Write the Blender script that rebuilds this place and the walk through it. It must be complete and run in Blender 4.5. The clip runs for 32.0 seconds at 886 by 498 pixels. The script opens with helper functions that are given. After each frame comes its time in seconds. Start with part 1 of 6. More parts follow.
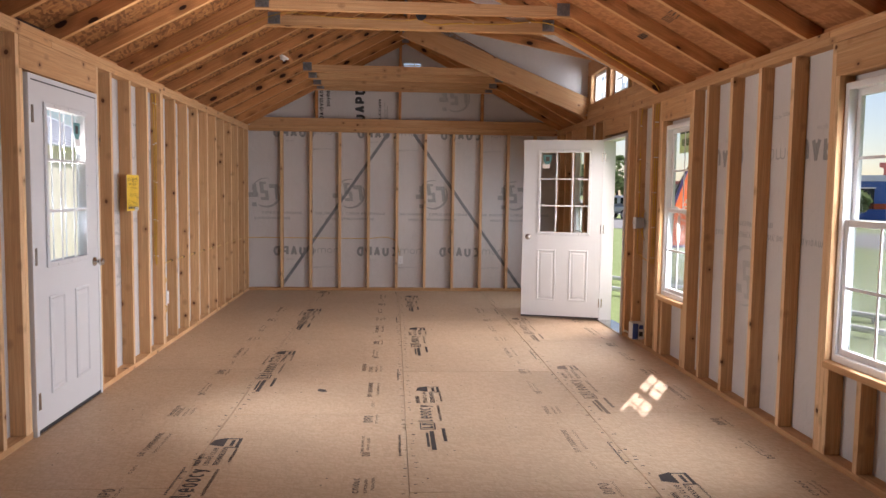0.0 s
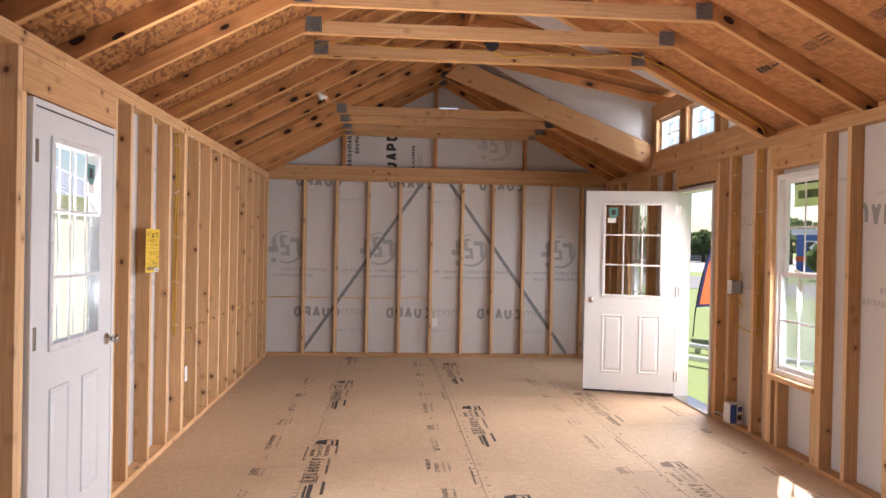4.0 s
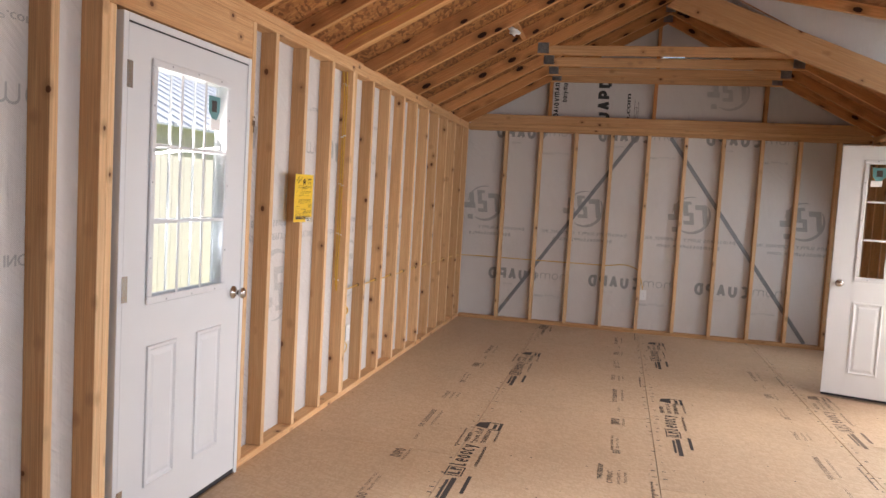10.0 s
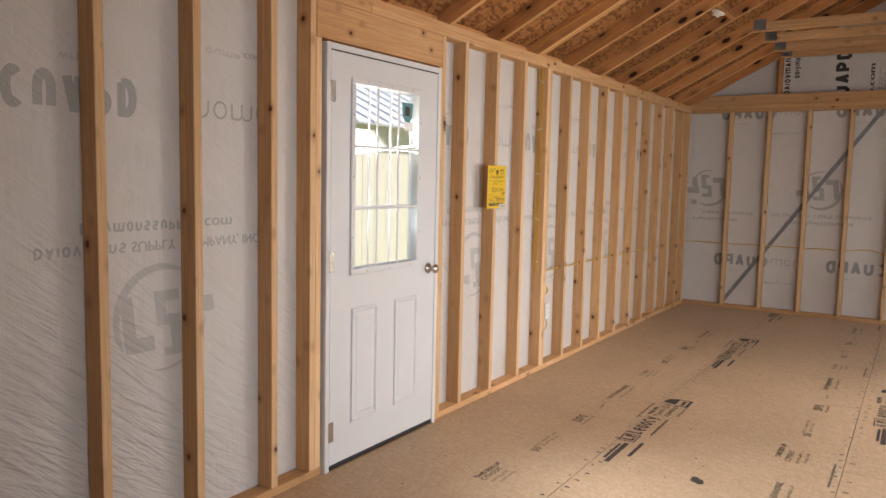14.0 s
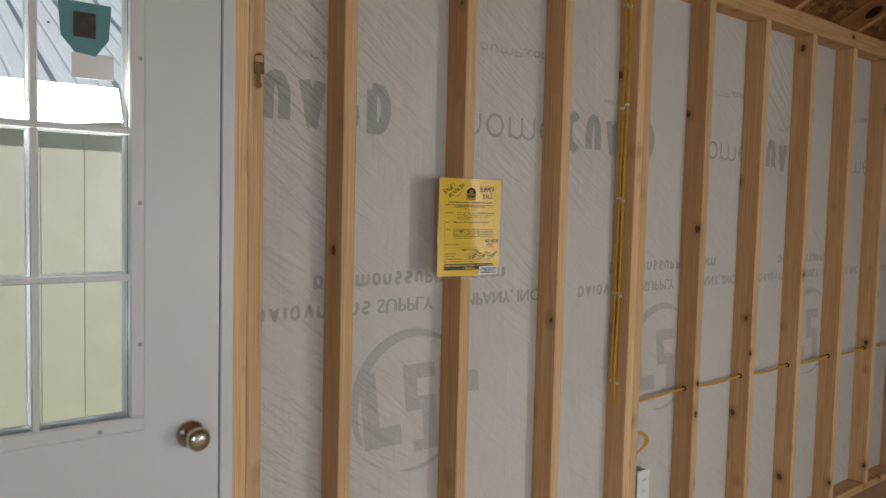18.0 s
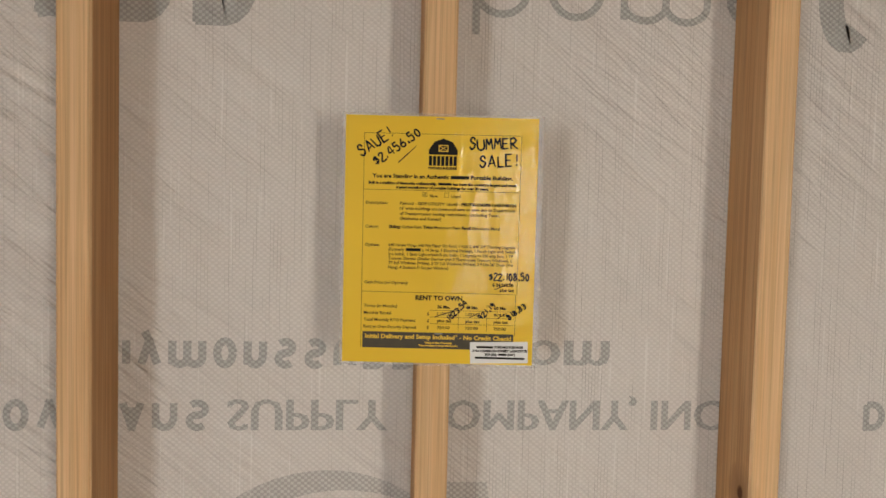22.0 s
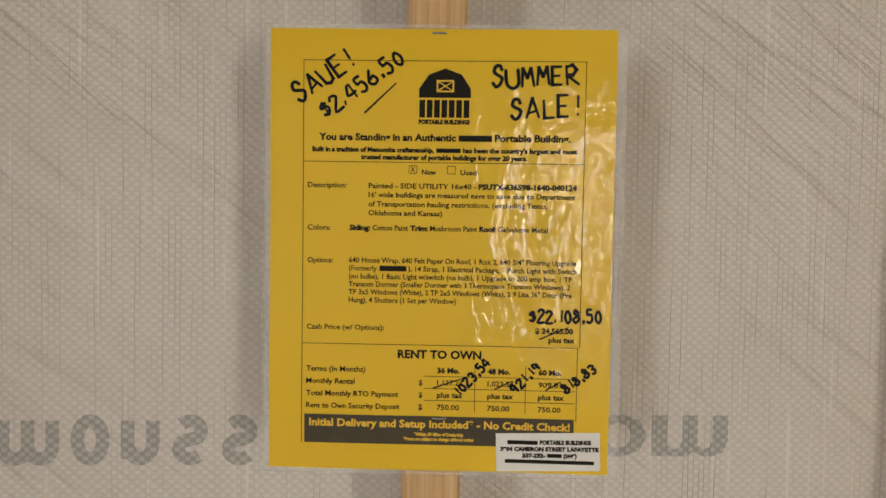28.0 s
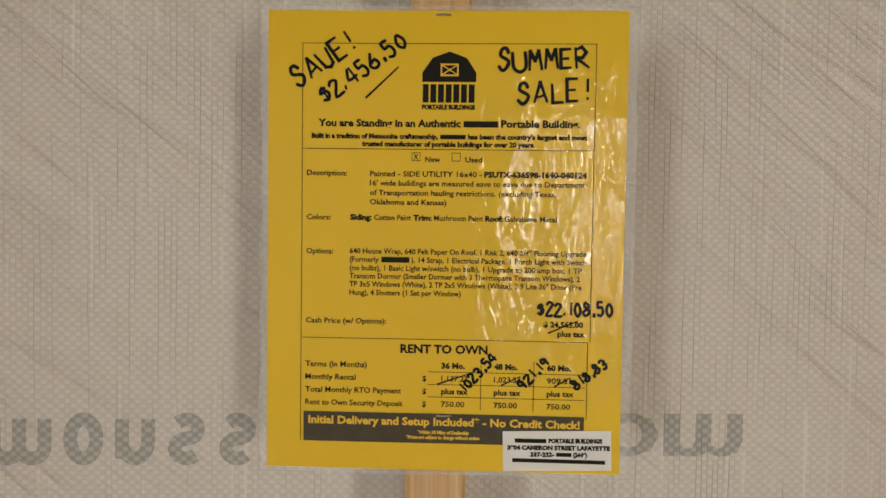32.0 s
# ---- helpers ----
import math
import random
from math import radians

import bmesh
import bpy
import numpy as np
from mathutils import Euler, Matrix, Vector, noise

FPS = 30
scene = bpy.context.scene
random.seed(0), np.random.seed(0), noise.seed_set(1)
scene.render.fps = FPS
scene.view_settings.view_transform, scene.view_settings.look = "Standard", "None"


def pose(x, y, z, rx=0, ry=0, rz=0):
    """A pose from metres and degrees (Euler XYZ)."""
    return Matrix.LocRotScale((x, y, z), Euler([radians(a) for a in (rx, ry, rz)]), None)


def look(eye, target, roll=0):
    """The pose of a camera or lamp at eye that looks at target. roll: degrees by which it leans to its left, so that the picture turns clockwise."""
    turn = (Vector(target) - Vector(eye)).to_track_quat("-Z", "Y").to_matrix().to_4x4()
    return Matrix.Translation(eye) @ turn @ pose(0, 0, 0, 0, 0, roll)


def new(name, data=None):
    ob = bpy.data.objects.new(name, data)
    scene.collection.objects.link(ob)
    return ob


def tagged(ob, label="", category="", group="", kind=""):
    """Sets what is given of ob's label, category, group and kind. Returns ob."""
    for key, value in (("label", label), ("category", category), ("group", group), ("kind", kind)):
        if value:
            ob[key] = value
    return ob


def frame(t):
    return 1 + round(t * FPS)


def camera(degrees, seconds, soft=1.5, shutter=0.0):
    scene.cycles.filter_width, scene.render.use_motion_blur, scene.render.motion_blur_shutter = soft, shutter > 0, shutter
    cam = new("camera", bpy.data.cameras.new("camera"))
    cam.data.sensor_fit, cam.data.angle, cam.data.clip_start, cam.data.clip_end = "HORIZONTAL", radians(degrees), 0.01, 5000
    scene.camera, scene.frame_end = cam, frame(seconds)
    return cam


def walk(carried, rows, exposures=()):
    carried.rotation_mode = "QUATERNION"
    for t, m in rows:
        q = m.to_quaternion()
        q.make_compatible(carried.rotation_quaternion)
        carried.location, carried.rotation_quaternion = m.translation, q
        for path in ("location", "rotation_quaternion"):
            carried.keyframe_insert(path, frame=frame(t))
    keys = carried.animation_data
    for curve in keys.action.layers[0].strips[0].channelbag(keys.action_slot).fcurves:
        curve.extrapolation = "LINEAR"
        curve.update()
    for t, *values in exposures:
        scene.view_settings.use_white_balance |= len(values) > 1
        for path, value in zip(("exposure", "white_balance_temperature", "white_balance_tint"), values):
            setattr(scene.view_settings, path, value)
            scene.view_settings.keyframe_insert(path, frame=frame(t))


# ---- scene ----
PATH = [
    (0, (2.043, 1.204, 1.443), (2.177, 3.193, 1.29), 0.8),
    (1, (2.038, 1.197, 1.492), (2.131, 3.195, 1.449), 0.7),
    (2, (2.105, 1.388, 1.483), (2.196, 3.385, 1.518), 0.9),
    (2.5, (2.009, 1.636, 1.494), (2.101, 3.633, 1.545), 1.2),
    (4.5, (1.395, 2.523, 1.484), (1.622, 4.509, 1.452), 0.9),
    (5, (1.3, 2.756, 1.487), (1.674, 4.72, 1.46), 0.9),
    (6, (0.986, 2.807, 1.461), (1.618, 4.704, 1.417), 1.2),
    (7, (0.918, 2.748, 1.445), (1.659, 4.605, 1.393), 2.3),
    (8, (0.974, 2.77, 1.456), (1.515, 4.694, 1.389), 3.1),
    (8.5, (1.191, 2.826, 1.464), (1.494, 4.8, 1.367), 3.1),
    (9, (1.355, 2.916, 1.454), (1.432, 4.911, 1.332), 3.2),
    (9.5, (1.595, 3.074, 1.461), (1.397, 5.059, 1.319), 3.4),
    (10, (1.818, 3.123, 1.468), (1.369, 5.067, 1.323), 3.3),
    (11, (2.074, 2.921, 1.446), (1.324, 4.771, 1.325), 1.9),
    (12, (2.331, 2.788, 1.438), (1.428, 4.564, 1.263), 1.9),
    (13, (2.376, 2.751, 1.428), (1.4, 4.489, 1.261), 1.0),
    (13.5, (2.385, 2.761, 1.438), (1.362, 4.47, 1.249), 1.0),
    (15.5, (2.384, 3.836, 1.511), (1.167, 5.415, 1.354), 1.8),
    (16, (2.282, 4.228, 1.49), (1.009, 5.764, 1.339), 1.8),
    (16.5, (2.171, 4.674, 1.48), (0.815, 6.137, 1.334), 1.8),
    (17, (2.009, 5.108, 1.476), (0.572, 6.492, 1.336), 1.6),
    (17.5, (1.787, 5.483, 1.465), (0.287, 6.8, 1.337), 1.5),
    (18, (1.661, 5.842, 1.462), (0.093, 7.078, 1.344), 1.4),
    (18.5, (1.523, 6.115, 1.432), (-0.11, 7.266, 1.333), 1.1),
    (19, (1.379, 6.369, 1.437), (-0.334, 7.396, 1.328), 1.9),
    (19.5, (1.342, 6.6, 1.442), (-0.47, 7.438, 1.321), 2.3),
    (20, (1.276, 6.835, 1.476), (-0.618, 7.454, 1.315), 2.6),
    (20.5, (1.089, 6.916, 1.435), (-0.848, 7.402, 1.333), 1.8),
    (21, (0.958, 7.004, 1.449), (-1.007, 7.362, 1.352), 1.8),
    (21.5, (0.878, 7.138, 1.443), (-1.106, 7.377, 1.356), 1.5),
    (22, (0.851, 7.175, 1.431), (-1.139, 7.345, 1.333), 1.4),
    (23, (0.815, 7.17, 1.424), (-1.175, 7.323, 1.291), 1.0),
    (24, (0.817, 7.191, 1.428), (-1.174, 7.319, 1.284), 0.9),
    (25, (0.808, 7.187, 1.428), (-1.185, 7.3, 1.295), 1.3),
    (25.5, (0.79, 7.191, 1.437), (-1.204, 7.274, 1.307), 1.4),
    (26, (0.721, 7.214, 1.438), (-1.274, 7.27, 1.311), 1.3),
    (26.5, (0.617, 7.21, 1.444), (-1.377, 7.284, 1.305), 1.0),
    (28.5, (0.464, 7.223, 1.41), (-1.537, 7.324, 1.348), 0.9),
    (29, (0.452, 7.217, 1.407), (-1.549, 7.304, 1.342), 0.9),
    (30, (0.459, 7.217, 1.414), (-1.542, 7.3, 1.361), 0.8),
    (31, (0.460, 7.22, 1.414), (-1.542, 7.306, 1.371), 0.8),
    (32, (0.461, 7.222, 1.41), (-1.54, 7.312, 1.343), 0.8),
]
cam = camera(61.2, 32.0, soft=1.5)
walk(cam, [(t, look(eye, target, roll)) for t, eye, target, roll in PATH],
     exposures=[(0.0, 0.5, 6300, 20), (1.0, 0.5, 6350, 19), (2.0, 0.85, 6500, 20), (5.0, 0.88, 6150, 19), (7.0, 0.86, 5750, 15), (8.0, 0.95, 5700, 10), (9.0, 0.8, 5800, 10), (10.0, 0.7, 6350, 16), (12.0, 0.7, 6600, 13), (13.0, 0.7, 6700, 13),
                (15.5, 0.18, 6500, 13), (17.0, -0.27, 6350, 6), (18.0, -0.42, 6350, 6), (19.0, -0.14, 6600, 7), (20.0, -0.22, 6900, 7), (22.0, 0.02, 7050, 9), (23.0, 0.13, 6850, 6), (26.0, 0.03, 6950, 6),
                (29.0, -0.17, 7350, 6), (32.0, -0.15, 7350, 6)])

# ---------------------------------------------------------------- light
world = bpy.data.worlds.new("world")
scene.world = world
world.use_nodes = True
wn, wl = world.node_tree.nodes, world.node_tree.links
sky = wn.new("ShaderNodeTexSky")
sky.sky_type = 'NISHITA'
sky.sun_disc = False
SUN_WAY = Vector((-0.345, -0.585, -0.733)).normalized()      # the way the light travels
sky.sun_elevation = math.asin(-SUN_WAY.z)
sky.sun_rotation = math.atan2(-SUN_WAY.x, -SUN_WAY.y)
sky.air_density, sky.dust_density = 1.0, 0.5
wl.new(sky.outputs[0], wn["Background"].inputs[0])
wn["Background"].inputs[1].default_value = 0.065
sun_data = bpy.data.lights.new("sun", 'SUN')
sun_data.energy, sun_data.angle, sun_data.color = 4.6, radians(0.53), (1.0, 0.95, 0.87)
sun = new("sun", sun_data)
sun.matrix_world = look((20, 30, 40), Vector((20, 30, 40)) + SUN_WAY)


def sky_lamp(y, z, w, h, power, x=4.70, way=(-0.62, 0.78, -0.10), spread=180, col=(0.86, 0.94, 1.0)):
    """Daylight in the opening of a window or door of the side wall, as it slants down the room."""
    d = bpy.data.lights.new("sky_light", 'AREA')
    d.shape, d.size, d.size_y, d.energy, d.color = 'RECTANGLE', w, h, power, col
    d.spread = radians(spread)
    ob = new("sky_light", d)
    ob.matrix_world = look((x, y, z), (x + way[0], y + way[1], z + way[2]))
    return ob


sky_lamp(8.86, 1.10, 0.36, 1.80, 7.5, x=4.55, way=(-0.62, 0.62, -0.34), spread=130, col=(1.0, 0.91, 0.82))   # open door, with sunlit grass before it
sky_lamp(9.20, 1.10, 0.36, 1.80, 13, x=4.55, way=(-0.90, -0.40, -0.16), spread=86, col=(1.0, 0.93, 0.85))
sky_lamp(7.40, 1.30, 0.34, 1.25, 15, x=4.41, way=(-0.84, 0.34, -0.34), spread=126)    # windows
sky_lamp(4.62, 1.30, 0.55, 1.25, 20, x=4.41, way=(-0.74, 0.56, -0.20), spread=108)
# added lamp at an unseen window, to brighten faces turned to the front
sky_lamp(1.00, 1.30, 0.70, 1.25, 6, x=4.41, way=(-0.56, 0.82, 0.10), spread=110)
sky_lamp(10.72, 1.30, 0.30, 1.25, 6, x=4.41, way=(-0.80, 0.25, -0.45), spread=140)
sky_lamp(6.03, 1.50, 0.50, 0.70, 5, x=0.12, way=(0.80, 0.0, -0.60), spread=70)   # glazed door: sky
sky_lamp(6.03, 1.40, 0.50, 0.70, 17, x=0.12, way=(0.80, -0.06, 0.52), spread=116, col=(1.0, 0.95, 0.88))    # and sunlit ground before it
sky_lamp(9.75, 2.69, 0.30, 0.26, 1.6, spread=140)                   # dormer
sky_lamp(8.95, 2.69, 0.30, 0.26, 1.6, spread=140)

# ---------------------------------------------------------------- plan
W, YB, YF = 4.40, 12.0, -0.05            # right stud face, back stud face, front stud face
DEPTH, TH = 0.089, 0.038                 # 2x4 lumber
STUD_TOP, PLATE_TOP = 2.265, 2.341
RIDGE_X, SLOPE = 2.2, 0.53               # underside of the rafters: z = 2.345 + SLOPE * x
EAVE_Z = 2.345
RAFTER = 0.095

# ---------------------------------------------------------------- materials


def material(name):
    m = bpy.data.materials.new(name)
    m.use_nodes = True
    nt = m.node_tree
    b = nt.nodes["Principled BSDF"]
    return m, nt.nodes, nt.links, b


def mix(n, l, fac, a, b, mode='MIX'):
    """A colour mix; a and b are colours or sockets."""
    x = n.new("ShaderNodeMix")
    x.data_type, x.blend_type = 'RGBA', mode
    for sock, v in ((x.inputs[0], fac), (x.inputs[6], a), (x.inputs[7], b)):
        if isinstance(v, bpy.types.NodeSocket):
            l.new(v, sock)
        elif isinstance(v, (int, float)):
            sock.default_value = v
        else:
            sock.default_value = (*v, 1)
    return x.outputs[2]


def ramp(n, l, src, lo, hi, a=(0, 0, 0), b=(1, 1, 1)):
    r = n.new("ShaderNodeValToRGB")
    r.color_ramp.elements[0].position, r.color_ramp.elements[1].position = lo, hi
    r.color_ramp.elements[0].color, r.color_ramp.elements[1].color = (*a, 1), (*b, 1)
    l.new(src, r.inputs[0])
    return r.outputs[0]


def coords(n, l, scale=(1, 1, 1), shift=True, rot=(0, 0, 0), kind="Object"):
    tc = n.new("ShaderNodeTexCoord")
    mp = n.new("ShaderNodeMapping")
    mp.inputs["Scale"].default_value = scale
    mp.inputs["Rotation"].default_value = rot
    l.new(tc.outputs[kind], mp.inputs[0])
    if shift:
        info = n.new("ShaderNodeObjectInfo")
        v = n.new("ShaderNodeVectorMath")
        v.operation = 'SCALE'
        v.inputs[0].default_value = (37.0, 19.0, 53.0)
        l.new(info.outputs["Random"], v.inputs["Scale"])
        l.new(v.outputs[0], mp.inputs["Location"])
    return mp.outputs[0]


def noise_tex(n, l, vec, scale, detail=4, rough=0.55, dist=0.0):
    t = n.new("ShaderNodeTexNoise")
    t.inputs["Scale"].default_value, t.inputs["Detail"].default_value = scale, detail
    t.inputs["Roughness"].default_value, t.inputs["Distortion"].default_value = rough, dist
    l.new(vec, t.inputs["Vector"])
    return t.outputs[0]


def bump(n, l, b, height, strength, distance):
    k = n.new("ShaderNodeBump")
    k.inputs["Strength"].default_value, k.inputs["Distance"].default_value = strength, distance
    l.new(height, k.inputs["Height"])
    l.new(k.outputs[0], b.inputs["Normal"])


def lumber_material(name, light, dark, knot=(0.10, 0.04, 0.016), knots=(4.2, 13, 13), share=0.42, size=0.15):
    """Pine: grain along the local x axis, knots with a reddish halo, each piece a little different."""
    m, n, l, b = material(name)
    where = coords(n, l, knots)
    wob = noise_tex(n, l, coords(n, l, (9, 30, 30)), 1.0, 2)
    v = n.new("ShaderNodeTexVoronoi")
    v.inputs["Scale"].default_value = 1.0
    l.new(where, v.inputs["Vector"])
    near = n.new("ShaderNodeMath")
    near.operation = 'MULTIPLY_ADD'
    l.new(wob, near.inputs[0])
    near.inputs[1].default_value = 0.10
    l.new(v.outputs["Distance"], near.inputs[2])
    sep = n.new("ShaderNodeSeparateColor")
    l.new(v.outputs["Color"], sep.inputs[0])
    some = ramp(n, l, sep.outputs[0], share, share + 0.02)

    def times(x, y):
        k = n.new("ShaderNodeMath")
        k.operation = 'MULTIPLY'
        l.new(x, k.inputs[0])
        l.new(y, k.inputs[1])
        return k.outputs[0]

    core = times(ramp(n, l, near.outputs[0], size, size + 0.022, (1, 1, 1), (0, 0, 0)), some)
    halo = times(ramp(n, l, near.outputs[0], size + 0.02, size * 2.6, (1, 1, 1), (0, 0, 0)), some)
    # the grain bends round a knot
    push = n.new("ShaderNodeCombineXYZ")
    amount = n.new("ShaderNodeMath")
    amount.operation = 'MULTIPLY'
    amount.inputs[1].default_value = 0.35
    l.new(halo, amount.inputs[0])
    l.new(amount.outputs[0], push.inputs[1])
    l.new(amount.outputs[0], push.inputs[2])
    bent = n.new("ShaderNodeVectorMath")
    bent.operation = 'ADD'
    l.new(coords(n, l, (0.8, 24, 24)), bent.inputs[0])
    l.new(push.outputs[0], bent.inputs[1])
    grain = noise_tex(n, l, bent.outputs[0], 2.2, 6, 0.62, 0.9)
    fine = noise_tex(n, l, coords(n, l, (1.6, 190, 190)), 2.0, 3, 0.6, 0.3)
    slow = noise_tex(n, l, coords(n, l, (1.3, 5, 5)), 1.0, 3, 0.5)
    c = mix(n, l, ramp(n, l, grain, 0.34, 0.66), light, dark)
    c = mix(n, l, ramp(n, l, slow, 0.40, 0.68, (0, 0, 0), (0.55, 0.55, 0.55)), c, dark)
    c = mix(n, l, ramp(n, l, fine, 0.40, 0.68, (0, 0, 0), (0.62, 0.62, 0.62)), c, tuple(0.58 * q for q in dark))
    info = n.new("ShaderNodeObjectInfo")
    tone = ramp(n, l, info.outputs["Random"], 0.0, 1.0, (0.84, 0.80, 0.74), (1.10, 1.09, 1.06))
    c = mix(n, l, 1.0, c, tone, 'MULTIPLY')
    c = mix(n, l, ramp(n, l, halo, 0.0, 1.0, (0, 0, 0), (0.7, 0.7, 0.7)), c, tuple(0.42 * p + 0.58 * q for p, q in zip(dark, knot)))
    c = mix(n, l, core, c, knot)
    l.new(c, b.inputs["Base Color"])
    b.inputs["Roughness"].default_value = 0.72
    b.inputs["Specular IOR Level"].default_value = 0.25
    bump(n, l, b, fine, 0.25, 0.002)
    return m


# the edge copies: same wood, with the light on narrow faces painted in
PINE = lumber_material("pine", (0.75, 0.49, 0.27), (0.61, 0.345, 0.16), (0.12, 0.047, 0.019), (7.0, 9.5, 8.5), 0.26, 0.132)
PINE_LIT_EDGE = lumber_material("pine_lit_edge", (0.88, 0.645, 0.40), (0.77, 0.49, 0.26), (0.12, 0.047, 0.019), (7.0, 9.5, 8.5), 0.26, 0.132)
RAFT = lumber_material("pine_rafter", (0.70, 0.365, 0.15), (0.56, 0.25, 0.092), (0.030, 0.011, 0.006), (4.4, 0.8, 9.0), 0.22, 0.225)
RAFT_LIT_EDGE = lumber_material("pine_rafter_lit_edge", (0.78, 0.48, 0.225), (0.63, 0.33, 0.13), (0.09, 0.035, 0.015), (3.2, 0.8, 7.0), 0.45, 0.12)


def osb_material(name, a, b_, c_, scale, rough=0.75, contrast=0.6, dirt=0.25):
    """Pressed strand board: flakes of several tones, lying every way."""
    m, n, l, b = material(name)
    vec = coords(n, l, (1, 1, 1), shift=True)
    warp = noise_tex(n, l, vec, 6.0, 2)
    vv = n.new("ShaderNodeVectorMath")
    vv.operation = 'ADD'
    l.new(vec, vv.inputs[0])
    l.new(warp, vv.inputs[1])
    cells = []
    for turn in (0.3, 1.4, 2.4):
        mp = n.new("ShaderNodeMapping")
        mp.inputs["Rotation"].default_value = (0, 0, turn)
        l.new(vec, mp.inputs[0])
        turned = mp
        mp = n.new("ShaderNodeMapping")
        mp.inputs["Scale"].default_value = (scale, scale * 3.2, scale)
        l.new(turned.outputs[0], mp.inputs[0])
        v = n.new("ShaderNodeTexVoronoi")
        v.inputs["Scale"].default_value = 1.0
        l.new(mp.outputs[0], v.inputs["Vector"])
        s = n.new("ShaderNodeSeparateColor")
        l.new(v.outputs["Color"], s.inputs[0])
        cells.append(s.outputs[0])
    c = mix(n, l, ramp(n, l, cells[0], 0.2, 0.9), a, b_)
    c = mix(n, l, ramp(n, l, cells[1], 0.55, 0.75, (0, 0, 0), (contrast,) * 3), c, c_)
    c = mix(n, l, ramp(n, l, cells[2], 0.6, 0.9, (0, 0, 0), (contrast * 0.6,) * 3), c, b_)
    big = noise_tex(n, l, vec, 0.9, 5, 0.6)
    c = mix(n, l, ramp(n, l, big, 0.35, 0.75, (0, 0, 0), (dirt,) * 3), c, tuple(0.55 * v for v in c_))
    l.new(c, b.inputs["Base Color"])
    b.inputs["Roughness"].default_value = rough
    b.inputs["Specular IOR Level"].default_value = 0.3
    bump(n, l, b, cells[1], 0.12, 0.002)
    return m


FLOOR = osb_material("floor_board", (0.645, 0.48, 0.32), (0.57, 0.40, 0.25), (0.50, 0.34, 0.205), 30, 0.5, 0.45, 0.26)
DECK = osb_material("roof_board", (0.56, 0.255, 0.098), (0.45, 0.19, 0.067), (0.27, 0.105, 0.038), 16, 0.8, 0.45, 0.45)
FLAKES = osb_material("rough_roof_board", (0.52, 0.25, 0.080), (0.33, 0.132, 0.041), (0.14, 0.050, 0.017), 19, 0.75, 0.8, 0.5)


def wrap_material(name, tint=None):
    """White woven house wrap: tapes crossing over and under, open seams between them, pulled creases.
    tint: the colour that ink printed on its far side gives it."""
    m, n, l, b = material(name)
    geo = n.new("ShaderNodeNewGeometry")
    vec = geo.outputs["Position"]
    sep = n.new("ShaderNodeSeparateXYZ")
    l.new(vec, sep.inputs[0])

    def calc(op, a, c=None, d=None):
        k = n.new("ShaderNodeMath")
        k.operation = op
        for sock, v in zip(k.inputs, (a, c, d)):
            if v is None:
                continue
            if isinstance(v, (int, float)):
                sock.default_value = v
            else:
                l.new(v, sock)
        return k.outputs[0]

    run = calc('ADD', sep.outputs[0], sep.outputs[1])
    flat = n.new("ShaderNodeCombineXYZ")
    l.new(run, flat.inputs[0])
    l.new(sep.outputs[2], flat.inputs[1])

    def stretched(sx_, sy_, turn=0.0):
        src = flat.outputs[0]
        if turn:
            mp = n.new("ShaderNodeMapping")
            mp.inputs["Rotation"].default_value = (0, 0, radians(turn))
            l.new(src, mp.inputs[0])
            src = mp.outputs[0]
        mp = n.new("ShaderNodeMapping")
        mp.inputs["Scale"].default_value = (sx_, sy_, 1)
        l.new(src, mp.inputs[0])
        return mp.outputs[0]

    # the weave: tapes 4.2 mm wide, crossing every 3.5 mm
    jog = calc('MULTIPLY_ADD', noise_tex(n, l, stretched(60, 9), 1.0, 2), 0.9, calc('MULTIPLY', run, 238.0))
    across = calc('SINE', calc('MULTIPLY', jog, math.pi))
    along = calc('SINE', calc('MULTIPLY', sep.outputs[2], 286.0 * math.pi))
    cell = calc('MULTIPLY', across, along)
    over = ramp(n, l, calc('MULTIPLY_ADD', cell, 0.5, 0.5), 0.30, 0.70)
    seam = ramp(n, l, calc('ABSOLUTE', across), 0.05, 0.30, (1, 1, 1), (0, 0, 0))
    lap = ramp(n, l, calc('ABSOLUTE', along), 0.05, 0.45, (1, 1, 1), (0, 0, 0))
    big = noise_tex(n, l, vec, 1.3, 4)
    c = mix(n, l, ramp(n, l, big, 0.3, 0.7), (0.655, 0.622, 0.592), (0.72, 0.692, 0.665))
    c = mix(n, l, ramp(n, l, over, 0.0, 1.0, (0.36, 0.36, 0.36), (0, 0, 0)), c, (0.47, 0.44, 0.415))
    c = mix(n, l, ramp(n, l, lap, 0.0, 1.0, (0, 0, 0), (0.30, 0.30, 0.30)), c, (0.46, 0.44, 0.42))
    # open seams run on for a hand's breadth, here and there
    loose = ramp(n, l, noise_tex(n, l, stretched(150, 7.0), 1.0, 3, 0.55), 0.47, 0.62)
    spread = ramp(n, l, noise_tex(n, l, stretched(2.3, 1.2), 1.0, 3), 0.36, 0.62, (0.25, 0.25, 0.25), (1, 1, 1))
    gape = mix(n, l, 1.0, mix(n, l, 1.0, seam, loose, 'MULTIPLY'), spread, 'MULTIPLY')
    c = mix(n, l, ramp(n, l, gape, 0.0, 1.0, (0, 0, 0), (0.9, 0.9, 0.9)), c, (0.24, 0.215, 0.20))
    pale = ramp(n, l, noise_tex(n, l, stretched(300, 6.0), 1.0, 2, 0.5), 0.62, 0.70, (0, 0, 0), (0.5, 0.5, 0.5))
    c = mix(n, l, pale, c, (0.80, 0.785, 0.765))
